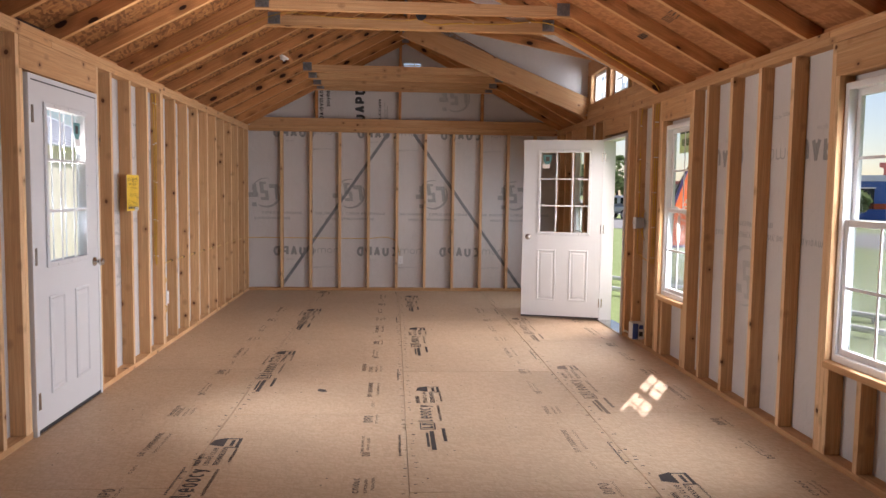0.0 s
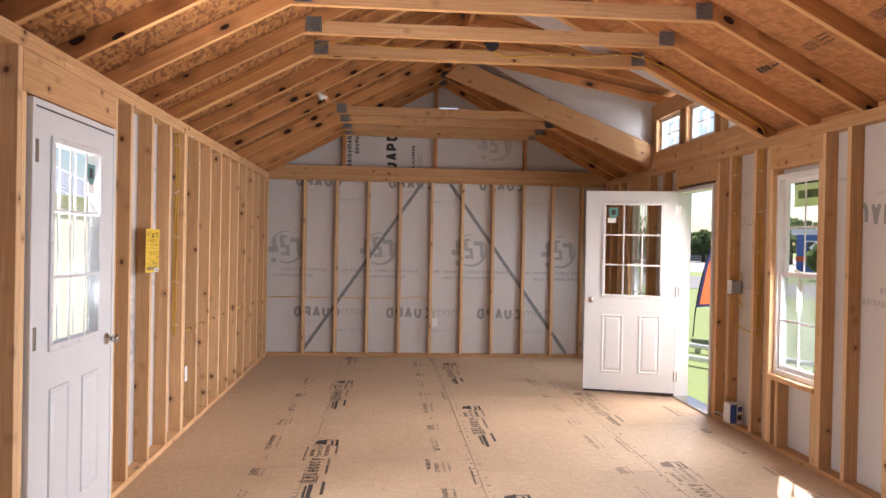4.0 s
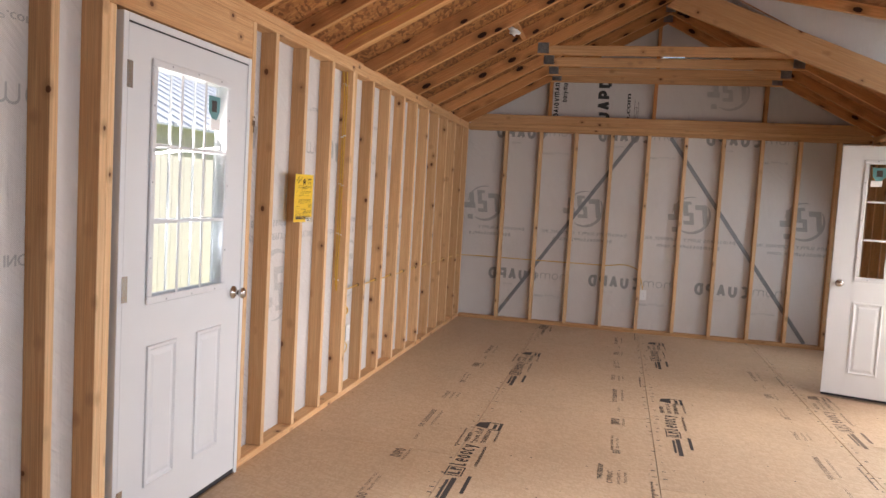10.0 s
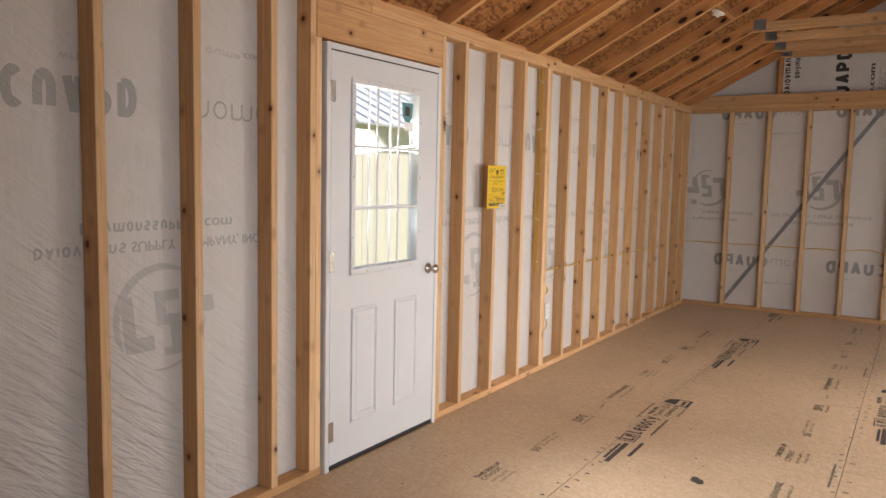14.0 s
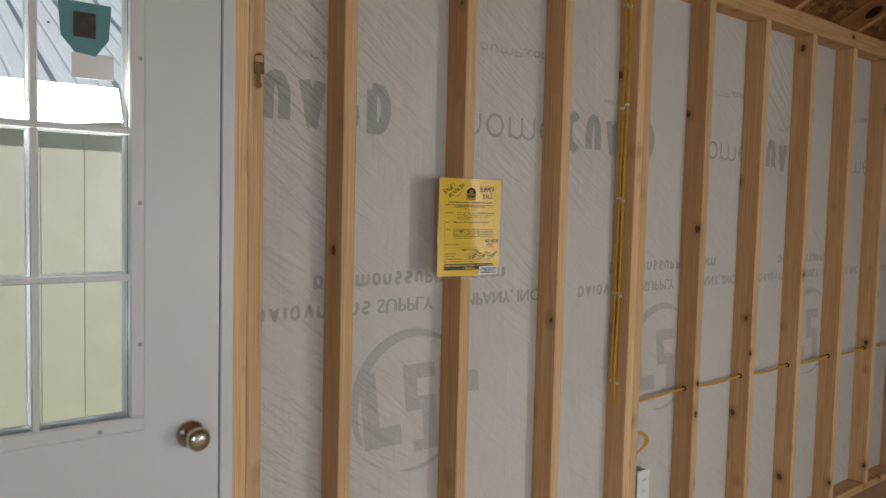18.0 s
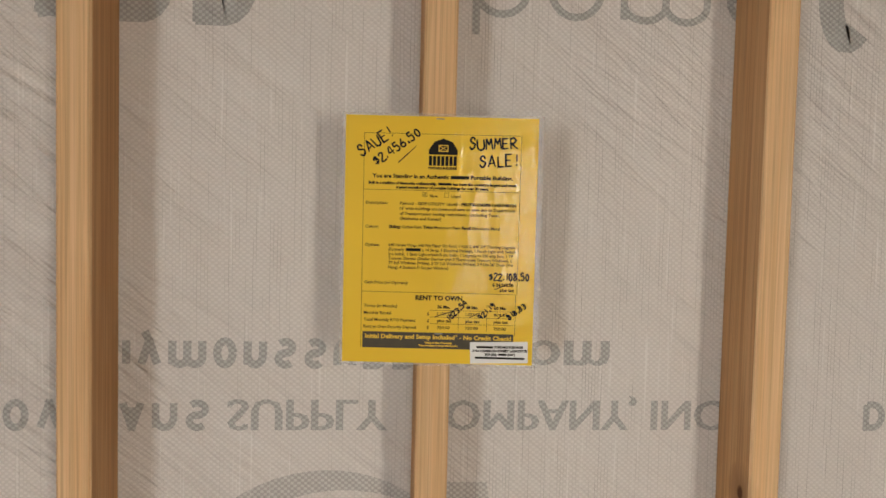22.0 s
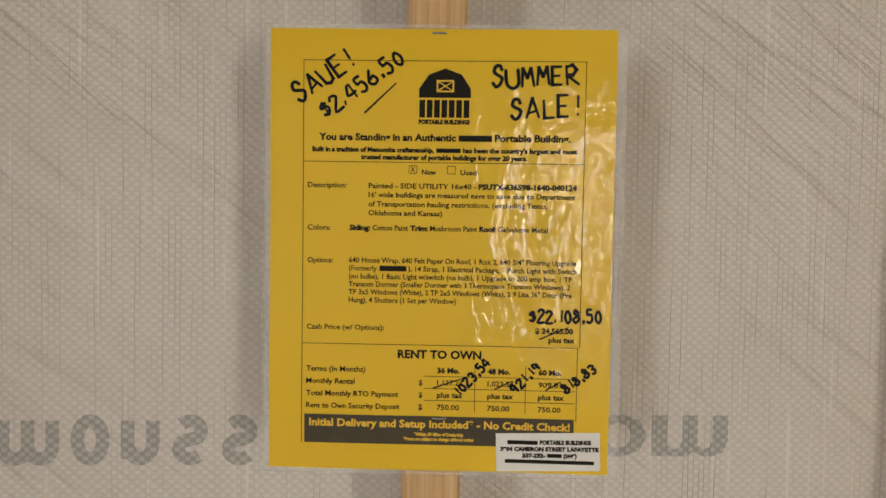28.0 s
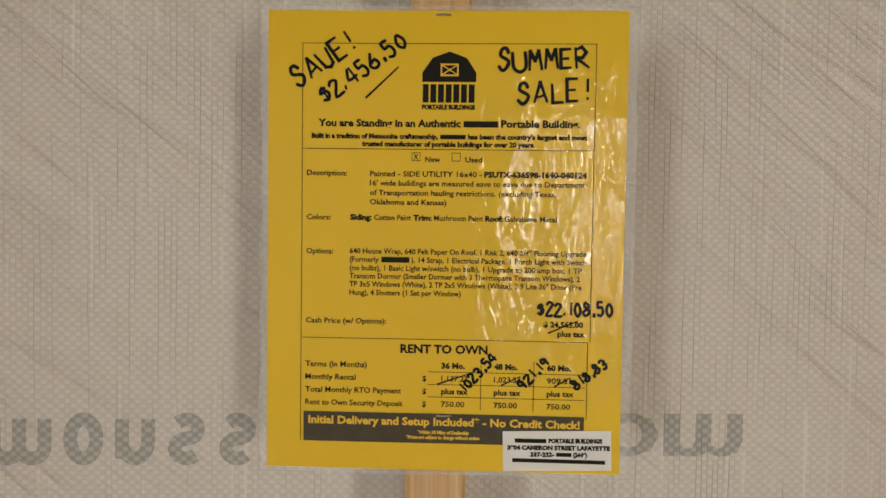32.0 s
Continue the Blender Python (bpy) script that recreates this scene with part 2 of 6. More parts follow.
    if tint:
        c = mix(n, l, 1.0, c, mix(n, l, ramp(n, l, over, 0.0, 1.0), tuple(0.80 * v for v in tint), tint), 'MULTIPLY')
    l.new(c, b.inputs["Base Color"])
    b.inputs["Roughness"].default_value = 0.40
    b.inputs["Specular IOR Level"].default_value = 0.45
    # creases: fine slanting wrinkles, deeper beside the door and low down before it
    crease = ramp(n, l, noise_tex(n, l, stretched(1.3, 17.0, 42), 1.7, 4, 0.55, 0.5), 0.34, 0.66)
    ripple = ramp(n, l, noise_tex(n, l, stretched(2.4, 30.0, 30), 1.5, 3, 0.5, 0.4), 0.38, 0.62)
    where = ramp(n, l, noise_tex(n, l, vec, 1.2, 2), 0.40, 0.62, (0.10, 0.10, 0.10), (0.40, 0.40, 0.40))
    door = ramp(n, l, calc('ABSOLUTE', calc('SUBTRACT', sep.outputs[1], 6.72)), 0.10, 0.42, (0.5, 0.5, 0.5), (0, 0, 0))
    low = calc('MULTIPLY_ADD', sep.outputs[2], 0.55, calc('ABSOLUTE', calc('SUBTRACT', sep.outputs[1], 4.35)))
    slack = mix(n, l, 1.0, door, ramp(n, l, low, 0.50, 0.85, (0.75, 0.75, 0.75), (0, 0, 0)), 'ADD')
    slack = mix(n, l, 1.0, slack, ramp(n, l, sep.outputs[0], 0.3, 0.6, (1, 1, 1), (0, 0, 0)), 'MULTIPLY')
    where = mix(n, l, 1.0, mix(n, l, 1.0, where, ramp(n, l, sep.outputs[0], 0.0, 0.3, (1, 1, 1), (0.3, 0.3, 0.3)), 'MULTIPLY'), slack, 'ADD')
    fold = mix(n, l, 1.0, mix(n, l, 0.35, crease, ripple), where, 'MULTIPLY')
    k1 = n.new("ShaderNodeBump")
    k1.inputs["Strength"].default_value, k1.inputs["Distance"].default_value = 0.75, 0.018
    l.new(fold, k1.inputs["Height"])
    k2 = n.new("ShaderNodeBump")
    k2.inputs["Strength"].default_value, k2.inputs["Distance"].default_value = 0.55, 0.0006
    l.new(calc('SUBTRACT', over, gape), k2.inputs["Height"])
    l.new(k1.outputs[0], k2.inputs["Normal"])
    l.new(k2.outputs[0], b.inputs["Normal"])
    return m


WRAP = wrap_material("house_wrap")


def plain(name, col, rough=0.5, metal=0.0, vary=0.06, scale=8.0, spec=0.5, bumpy=0.0):
    """Paint, plastic or metal with slight mottling."""
    m, n, l, b = material(name)
    t = noise_tex(n, l, coords(n, l), scale, 5)
    c = mix(n, l, ramp(n, l, t, 0.3, 0.7), tuple(v * (1 - vary) for v in col), tuple(min(1, v * (1 + vary)) for v in col))
    l.new(c, b.inputs["Base Color"])
    b.inputs["Roughness"].default_value, b.inputs["Metallic"].default_value = rough, metal
    b.inputs["Specular IOR Level"].default_value = spec
    if bumpy:
        bump(n, l, b, noise_tex(n, l, coords(n, l), scale * 12, 3), bumpy, 0.002)
    return m


WHITE = plain("white_paint", (0.70, 0.71, 0.72), 0.38, vary=0.02, scale=3)
VINYL = plain("white_vinyl", (0.82, 0.82, 0.81), 0.35, vary=0.02)
SIDING = plain("siding_paint", (0.72, 0.70, 0.62), 0.6, vary=0.05)
CREAM = plain("cream_siding", (0.90, 0.845, 0.75), 0.6, vary=0.04)
GALV = plain("galvanised_steel", (0.34, 0.34, 0.34), 0.55, 0.6, 0.25, 60)
STRAP = plain("steel_strap", (0.24, 0.25, 0.26), 0.5, 0.5, 0.15, 20)
NICKEL = plain("satin_nickel", (0.55, 0.53, 0.50), 0.25, 1.0, 0.03, 20)
BLACK = plain("black_rubber", (0.02, 0.02, 0.025), 0.6, 0, 0.2)
GREYBOX = plain("grey_box", (0.33, 0.34, 0.36), 0.45, 0.0, 0.05)
CABLE = plain("yellow_cable", (0.62, 0.36, 0.035), 0.5, 0, 0.12, 30)
WCABLE = plain("white_cable", (0.72, 0.68, 0.55), 0.45, 0, 0.06, 30)
INK = plain("black_ink", (0.055, 0.045, 0.04), 0.7, 0, 0.35, 60)


WRAPINK = wrap_material("wrap_ink", (0.50, 0.53, 0.54))
WRAPINK_L = wrap_material("wrap_ink_pale", (0.66, 0.69, 0.70))
WRAPINK_T = wrap_material("wrap_ink_faint", (0.83, 0.85, 0.86))
WRAPINK_S = wrap_material("wrap_ink_small", (0.69, 0.72, 0.735))
WRAPINK2 = plain("wrap_ink_dark", (0.03, 0.03, 0.03), 0.55, 0, 0.12, 40)
TAG = plain("hanging_tag", (0.11, 0.28, 0.29), 0.4, 0, 0.1, 20)
PAPER = plain("white_paper", (0.80, 0.80, 0.79), 0.55, 0, 0.02, 20)
BLUE = plain("blue_print", (0.04, 0.08, 0.28), 0.5, 0, 0.05, 20)


def glass_material():
    m, n, l, b = material("window_glass")
    b.inputs["Base Color"].default_value = (0.97, 0.99, 0.98, 1)
    b.inputs["Roughness"].default_value = 0.0
    b.inputs["Transmission Weight"].default_value = 1.0
    b.inputs["IOR"].default_value = 1.12
    return m


GLASS = glass_material()


def thin_material(name, col, share):
    """Paper or cloth that lets light through."""
    m, n, l, b = material(name)
    b.inputs["Base Color"].default_value = (*col, 1)
    b.inputs["Roughness"].default_value = 0.7
    tr = n.new("ShaderNodeBsdfTranslucent")
    tr.inputs[0].default_value = (*col, 1)
    mx = n.new("ShaderNodeMixShader")
    mx.inputs[0].default_value = share
    t = noise_tex(n, l, coords(n, l), 9, 3)
    l.new(mix(n, l, ramp(n, l, t, 0.3, 0.7), tuple(0.94 * v for v in col), col), b.inputs["Base Color"])
    l.new(b.outputs[0], mx.inputs[1])
    l.new(tr.outputs[0], mx.inputs[2])
    l.new(mx.outputs[0], n["Material Output"].inputs[0])
    return m


def screen_material():
    """Fine grey insect mesh, seen as a thin veil."""
    m, n, l, b = material("insect_mesh")
    b.inputs["Base Color"].default_value = (0.30, 0.31, 0.32, 1)
    b.inputs["Roughness"].default_value = 0.6
    b.inputs["Alpha"].default_value = 0.30
    return m


SCREEN = screen_material()
LABEL = thin_material("thin_label", (0.86, 0.84, 0.78), 0.75)

# ---------------------------------------------------------------- building tools


def mesh_of(name, bm, *mats):
    me = bpy.data.meshes.new(name)
    bm.normal_update()
    bm.to_mesh(me)
    bm.free()
    for m in mats:
        me.materials.append(m)
    return me


def part(name, bm, mat, parent=None, label="", m=None):
    """One mesh object under a thing or a part, in the parent's space."""
    ob = new(name, bm if isinstance(bm, bpy.types.Mesh) else mesh_of(name, bm, mat))
    if parent is not None:
        ob.parent = parent
    if m is not None:
        ob.matrix_basis = m
    if label:
        tagged(ob, label)
    return ob


def thing(name, label, category, m=None, group="", kind="", mesh=None):
    ob = new(name, mesh)
    if m is not None:
        ob.matrix_basis = m
    return tagged(ob, label, category, group, kind)


def add_box(bm, x0, x1, y0, y1, z0, z1, mat=0, bev=0.0):
    r = bmesh.ops.create_cube(bm, size=1)
    bmesh.ops.scale(bm, vec=(x1 - x0, y1 - y0, z1 - z0), verts=r["verts"])
    bmesh.ops.translate(bm, vec=((x0 + x1) / 2, (y0 + y1) / 2, (z0 + z1) / 2), verts=r["verts"])
    faces = {f for v in r["verts"] for f in v.link_faces}
    for f in faces:
        f.material_index = mat
    if bev:
        edges = list({e for v in r["verts"] for e in v.link_edges})
        bmesh.ops.bevel(bm, geom=edges, offset=bev, segments=1, affect='EDGES', profile=0.5)
    return bm


def box(x0, x1, y0, y1, z0, z1, bev=0.0):
    return add_box(bmesh.new(), x0, x1, y0, y1, z0, z1, 0, bev)


_boards = {}


def board_mesh(length, w, h, mat, edge=None):
    key = (round(length, 3), round(w, 4), round(h, 4), mat.name, edge.name if edge else "")
    if key not in _boards:
        bm = box(-length / 2, length / 2, -w / 2, w / 2, -h / 2, h / 2, 0.0025)
        if edge:                                   # narrow faces paler than the wide ones: the light on them put into colour
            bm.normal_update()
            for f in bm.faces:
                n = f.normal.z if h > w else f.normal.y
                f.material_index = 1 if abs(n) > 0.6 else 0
        _boards[key] = mesh_of("board", bm, mat, *([edge] if edge else []))
    return _boards[key]


def board(name, p, q, w, h, parent, mat=PINE, side=(1, 0, 0), label="", edge=None):
    """A piece of lumber from p to q; w lies along side, h across it."""
    p, q, side = Vector(p), Vector(q), Vector(side)
    ax = (q - p).normalized()
    sy = (side - side.dot(ax) * ax).normalized()
    sz = ax.cross(sy)
    m = Matrix(((ax.x, sy.x, sz.x), (ax.y, sy.y, sz.y), (ax.z, sy.z, sz.z))).to_4x4()
    m.translation = (p + q) / 2
    return part(name, board_mesh((q - p).length, w, h, mat, edge), mat, parent, label, m)


def tube(points, r, mat_name="", res=3):
    """A round cable or rail through points, as a mesh."""
    cu = bpy.data.curves.new("tube", 'CURVE')
    cu.dimensions, cu.bevel_depth, cu.bevel_resolution, cu.resolution_u = '3D', r, res, 4
    s = cu.splines.new('BEZIER')
    s.bezier_points.add(len(points) - 1)
    for bp, p in zip(s.bezier_points, points):
        bp.co = p
        bp.handle_left_type = bp.handle_right_type = 'AUTO'
    ob = bpy.data.objects.new("tube", cu)
    me = bpy.data.meshes.new_from_object(ob)
    bpy.data.objects.remove(ob)
    return me


def lathe(profile, seg=20):
    """A turned shape about z from (radius, height) pairs."""
    bm = bmesh.new()
    rings = [[bm.verts.new((r * math.cos(2 * math.pi * i / seg), r * math.sin(2 * math.pi * i / seg), z)) for i in range(seg)] for r, z in profile]
    for a, b in zip(rings, rings[1:]):
        for i in range(seg):
            f = bm.faces.new((a[i], a[(i + 1) % seg], b[(i + 1) % seg], b[i]))
            f.smooth = True
    bm.faces.new(rings[0][::-1])
    bm.faces.new(rings[-1])
    return bm


def plates(rects, z=0.0):
    """Flat marks (x0, x1, y0, y1) in the xy plane."""
    bm = bmesh.new()
    for x0, x1, y0, y1 in rects:
        bm.faces.new([bm.verts.new(p) for p in ((x0, y0, z), (x1, y0, z), (x1, y1, z), (x0, y1, z))])
    return bm


def letters(text, size, width=None, bold=0.0):
    """Words in the built-in font, as a mesh in the xy plane, left end at 0."""
    cu = bpy.data.curves.new("words", 'FONT')
    cu.body, cu.size, cu.resolution_u, cu.offset = text, 1.0, 2, bold / size
    ob = bpy.data.objects.new("words", cu)
    me = bpy.data.meshes.new_from_object(ob)
    bpy.data.objects.remove(ob)
    xs = [v.co.x for v in me.vertices]
    k, lo = (width / (max(xs) - min(xs)), min(xs)) if width else (size, 0.0)
    for v in me.vertices:
        v.co = ((v.co.x - lo) * k, v.co.y * size, 0)
    return me


def bend(cx, cy, rx, ry, a0, a1, n=10):
    """Points on part of an ellipse."""
    return [(cx + rx * math.cos(radians(a0 + (a1 - a0) * i / n)), cy + ry * math.sin(radians(a0 + (a1 - a0) * i / n))) for i in range(n + 1)]


def ribbon(bm, pts, w, taper=1.0, z=0.0):
    """A flat strip of width w along a line of points, begun anew at every sharp corner."""
    pts = [Vector(p) for p in pts]
    pts = [p for i, p in enumerate(pts) if i == 0 or (p - pts[i - 1]).length > 1e-7]
    runs, cur = [], [pts[0]]
    for i in range(1, len(pts)):
        cur.append(pts[i])
        if i + 1 < len(pts) and (pts[i] - pts[i - 1]).angle(pts[i + 1] - pts[i]) > 0.75:
            runs.append(cur)
            cur = [pts[i]]
    runs.append(cur)
    for k, run_ in enumerate(runs):
        prev = None
        for i, p in enumerate(run_):
            d = (run_[min(i + 1, len(run_) - 1)] - run_[max(i - 1, 0)]).normalized()
            inner = (i == 0 and k > 0) or (i == len(run_) - 1 and k < len(runs) - 1)
            nrm = Vector((-d.y, d.x)) * w / 2 * (taper if i in (0, len(run_) - 1) and not inner else 1.0)
            q = p + d * (w * 0.4 if inner and i else -w * 0.4 if inner else 0.0)
            row = [bm.verts.new((q.x + nrm.x, q.y + nrm.y, z)), bm.verts.new((q.x - nrm.x, q.y - nrm.y, z))]
            if prev:
                bm.faces.new((prev[0], prev[1], row[1], row[0]))
            prev = row
        z += 0.00003


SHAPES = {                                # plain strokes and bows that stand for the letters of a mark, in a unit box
    "o": [bend(0.5, 0.5, 0.5, 0.5, 0, 360, 20)],
    "c": [bend(0.5, 0.5, 0.5, 0.5, 50, 310, 16)],
    "n": [[(0, 0), (0, 1)], [(0, 0.55)] + bend(0.5, 0.55, 0.5, 0.45, 170, 0) + [(1, 0)]],
    "u": [[(0, 1)] + bend(0.5, 0.45, 0.5, 0.45, 180, 360) + [(1, 1)]],
    "m": [[(0, 0), (0, 1)], [(0, 0.7)] + bend(0.25, 0.7, 0.25, 0.3, 170, 0) + [(0.5, 0)], [(0.5, 0.7)] + bend(0.75, 0.7, 0.25, 0.3, 170, 0) + [(1, 0)]],
    "i": [[(0.5, 0), (0.5, 1)]],
    "h": [[(0, 0), (0, 1.4)], [(0, 0.55)] + bend(0.5, 0.55, 0.5, 0.45, 170, 0) + [(1, 0)]],
    "v": [[(0, 1), (0.5, 0), (1, 1)]],
    "y": [[(0, 1), (0.5, 0)], [(1, 1), (0.5, 0), (0.2, -0.4)]],
    "a": [[(0, 0), (0.5, 1), (1, 0)], [(0.22, 0.33), (0.78, 0.33)]],
    "d": [[(0, 0), (0, 1), (0.4, 1)] + bend(0.45, 0.5, 0.55, 0.5, 90, -90) + [(0.4, 0), (0, 0)]],
    "s": [bend(0.5, 0.74, 0.45, 0.26, 40, 270) + bend(0.5, 0.25, 0.45, 0.25, 90, -140)],
    "e": [[(0.05, 0.5), (1, 0.5)] + bend(0.5, 0.5, 0.5, 0.5, 10, 315, 16)],
    "p": [[(0, 0), (0, 1), (0.5, 1)] + bend(0.55, 0.72, 0.45, 0.28, 90, -90) + [(0, 0.44)]],
    "l": [[(0, 1), (0, 0), (0.9, 0)]],
}


def shape_row(code, u0, u1, v0, v1, weight):
    """A row of mark shapes between u0 and u1, as a bmesh."""
    wide = {"i": 0.35, "m": 1.6, " ": 0.6}
    total = sum(wide.get(ch, 1.0) for ch in code) + 0.28 * (len(code) - 1)
    k, u, bm = (u1 - u0) / total, u0, bmesh.new()
    for ch in code:
        w = wide.get(ch, 1.0) * k
        for i, pts in enumerate(SHAPES.get(ch, ())):
            ribbon(bm, [(u + weight / 2 + (w - weight) * x, v0 + weight / 2 + (v1 - v0 - weight) * y) for x, y in pts], weight, 1.0, 0.00009 * i)
        u += w + 0.28 * k
    return bm


# ---------------------------------------------------------------- walls


def wall_sheet(name, label, along, lo, hi, top, openings, inner, outer):
    """House wrap and siding behind the studs. along: 'y' for side walls, 'x' for end walls; inner and outer: the two planes."""
    bm = bmesh.new()
    cuts = sorted({lo, hi, *[v for o in openings for v in o[:2]]})
    for a, b in zip(cuts, cuts[1:]):
        zs = [(0.0, top)]
        for o in openings:
            if o[0] <= a and b <= o[1]:
                zs = [z for s in zs for z in ((s[0], min(s[1], o[2])), (max(s[0], o[3]), s[1])) if z[1] - z[0] > 1e-4]
        for z0, z1 in zs:
            x0, x1 = sorted((inner, outer))
            if along == 'y':
                add_box(bm, x0, x1, a, b, z0, z1)
            else:
                add_box(bm, a, b, x0, x1, z0, z1)
    bmesh.ops.remove_doubles(bm, verts=bm.verts, dist=1e-4)
    away = 1 if outer > inner else -1
    for f in bm.faces:
        n = f.normal.x if along == 'y' else f.normal.y
        f.material_index = 1 if n * away > 0.5 else 0
    me = mesh_of(name, bm, WRAP, SIDING)
    return tagged(new(name, me), label, "wall", kind="structure")


LDOOR = (5.55, 6.53, 0.0, 2.075)
RDOOR = (8.685, 9.525, 0.0, 2.055)
WIN2 = (7.10, 7.70, 0.555, 2.045)
WIN6 = (10.42, 11.02, 0.555, 2.045)
WIN1 = (4.155, 5.085, 0.555, 2.045)
# unseen opening near the front end, added to let light in
ADDED_WIN = (0.54, 1.47, 0.555, 2.045)

wall_left = wall_sheet("wall_left", "open stud wall lined with white printed house wrap", 'y', -0.16, 12.11, PLATE_TOP, [LDOOR], -DEPTH, -0.115)
wall_right = wall_sheet("wall_right", "open stud wall lined with white printed house wrap, with windows", 'y', -0.16, 12.11, PLATE_TOP, [RDOOR, WIN1, WIN2, WIN6, ADDED_WIN], W + DEPTH, W + 0.115)
wall_back = wall_sheet("wall_back", "open stud end wall lined with white printed house wrap", 'x', -0.115, W + 0.115, 2.36, [], YB + DEPTH, YB + 0.112)
wall_front = wall_sheet("wall_front", "plain stud end wall lined with white house wrap", 'x', -0.115, W + 0.115, 2.36, [], YF - DEPTH, YF - 0.112)


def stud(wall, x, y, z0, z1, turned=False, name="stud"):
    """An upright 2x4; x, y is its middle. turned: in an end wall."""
    return board(name, (x, y, z0), (x, y, z1), TH, DEPTH, wall, PINE, (1, 0, 0) if turned else (0, 1, 0), edge=PINE_LIT_EDGE)


XL, XR = -DEPTH / 2, W + DEPTH / 2
LEFT = [0.35, 0.756, 1.163, 1.57, 1.976, 2.382, 2.79, 3.2, 3.605, 4.012, 4.42, 4.83, 5.238, 6.841, 7.24, 7.643, 8.02, 8.059, 8.44,
        8.85, 9.255, 9.66, 10.065, 10.47, 10.88, 11.285, 11.69]
for y in LEFT:
    stud(wall_left, XL, y, TH, STUD_TOP)
for y in (5.482, 6.587):
    stud(wall_left, XL, y, TH, STUD_TOP, name="king_stud")
for y in (5.5205, 6.5485):
    stud(wall_left, XL, y, TH, 2.085, name="trimmer")
stud(wall_left, XL, 11.98, TH, STUD_TOP, name="corner_stud")
RIGHT = [0.35, 1.66, 1.976, 2.382, 2.79, 3.2, 3.6, 5.56, 5.965, 6.375, 6.77, 7.974, 8.393, 9.93, 11.42, 11.75]
for y in RIGHT:
    stud(wall_right, XR, y, TH, STUD_TOP)
for y in (8.626, 9.584, 7.758, 7.042, 5.143, 4.097, 10.362, 11.078, 1.528, 0.482):
    stud(wall_right, XR, y, TH, STUD_TOP, name="king_stud")
for y in (8.6645, 9.5455, 7.7195, 7.0805, 5.1045, 4.1355, 10.4005, 11.0395, 1.4895, 0.5205):
    stud(wall_right, XR, y, TH, 2.085, name="trimmer")
stud(wall_right, XR, 11.98, TH, STUD_TOP, name="corner_stud")
for a, b in ((-0.05, LDOOR[0]), (LDOOR[1], 12.0)):
    board("bottom_plate", (XL, a, TH / 2), (XL, b, TH / 2), TH, DEPTH, wall_left, PINE, (0, 0, 1))
for a, b in ((-0.05, RDOOR[0] - 0.02), (RDOOR[1] + 0.02, 12.0)):
    board("bottom_plate", (XR, a, TH / 2), (XR, b, TH / 2), TH, DEPTH, wall_right, PINE, (0, 0, 1))
for wall, x, cut in ((wall_left, XL, 5.9), (wall_right, XR, 7.2)):
    for z, c in ((STUD_TOP + TH / 2, cut), (STUD_TOP + TH * 1.5, cut - 2.0)):
        board("top_plate", (x, -0.05, z), (x, c, z), TH, DEPTH, wall, PINE, (0, 0, 1))
        board("top_plate", (x, c + 0.002, z), (x, 12.0, z), TH, DEPTH, wall, PINE, (0, 0, 1))
BACK = [0.46, 0.87, 1.28, 1.69, 2.10, 2.503, 2.905, 3.31, 3.70, 4.09]
for x in BACK:
    stud(wall_back, x, YB + DEPTH / 2, TH, STUD_TOP, True)
    stud(wall_front, x, YF - DEPTH / 2, TH, STUD_TOP, True)
for wall, y in ((wall_back, YB + DEPTH / 2), (wall_front, YF - DEPTH / 2)):
    board("bottom_plate", (0.001, y, TH / 2), (W - 0.001, y, TH / 2), TH, DEPTH, wall, PINE, (0, 0, 1))
    board("top_plate", (0.001, y, STUD_TOP + TH / 2), (W - 0.001, y, STUD_TOP + TH / 2), TH, DEPTH, wall, PINE, (0, 0, 1))
    board("top_plate", (-0.08, y, STUD_TOP + TH * 1.5 + 0.001), (W + 0.08, y, STUD_TOP + TH * 1.5 + 0.001), TH, DEPTH + 0.006, wall, PINE, (0, 0, 1))
    board("gable_plate", (0.02, y, PLATE_TOP + 0.058), (W - 0.02, y, PLATE_TOP + 0.058), 0.11, DEPTH + 0.024, wall, PINE, (0, 0, 1))
# headers, sills and cripples
board("header", (XL, 5.505, 2.175), (XL, 6.565, 2.175), 0.178, DEPTH, wall_left, PINE, (0, 0, 1))
board("header", (XR, 8.648, 2.174), (XR, 9.563, 2.174), 0.178, DEPTH, wall_right, PINE, (0, 0, 1))
board("header", (XR, 7.063, 2.174), (XR, 7.737, 2.174), 0.178, DEPTH, wall_right, PINE, (0, 0, 1))
board("header", (XR, 10.382, 2.174), (XR, 11.058, 2.174), 0.178, DEPTH, wall_right, PINE, (0, 0, 1))
board("header", (XR, 4.118, 2.174), (XR, 5.122, 2.174), 0.178, DEPTH, wall_right, PINE, (0, 0, 1))
board("header", (XR, 0.503, 2.174), (XR, 1.507, 2.174), 0.178, DEPTH, wall_right, PINE, (0, 0, 1))
for y0, y1, cr in ((10.42, 11.02, (11.0, 10.72, 10.44)), (7.10, 7.70, (7.68, 7.585, 7.12)), (4.155, 5.085, (5.065, 4.78, 4.45, 4.175)), (0.54, 1.47, (1.45, 1.16, 0.84, 0.56))):
    board("window_sill_plate", (XR - 0.008, y0, 0.536), (XR - 0.008, y1, 0.536), TH, DEPTH + 0.016, wall_right, PINE, (0, 0, 1))
    for y in cr:
        stud(wall_right, XR, y, TH, 0.517, name="cripple")

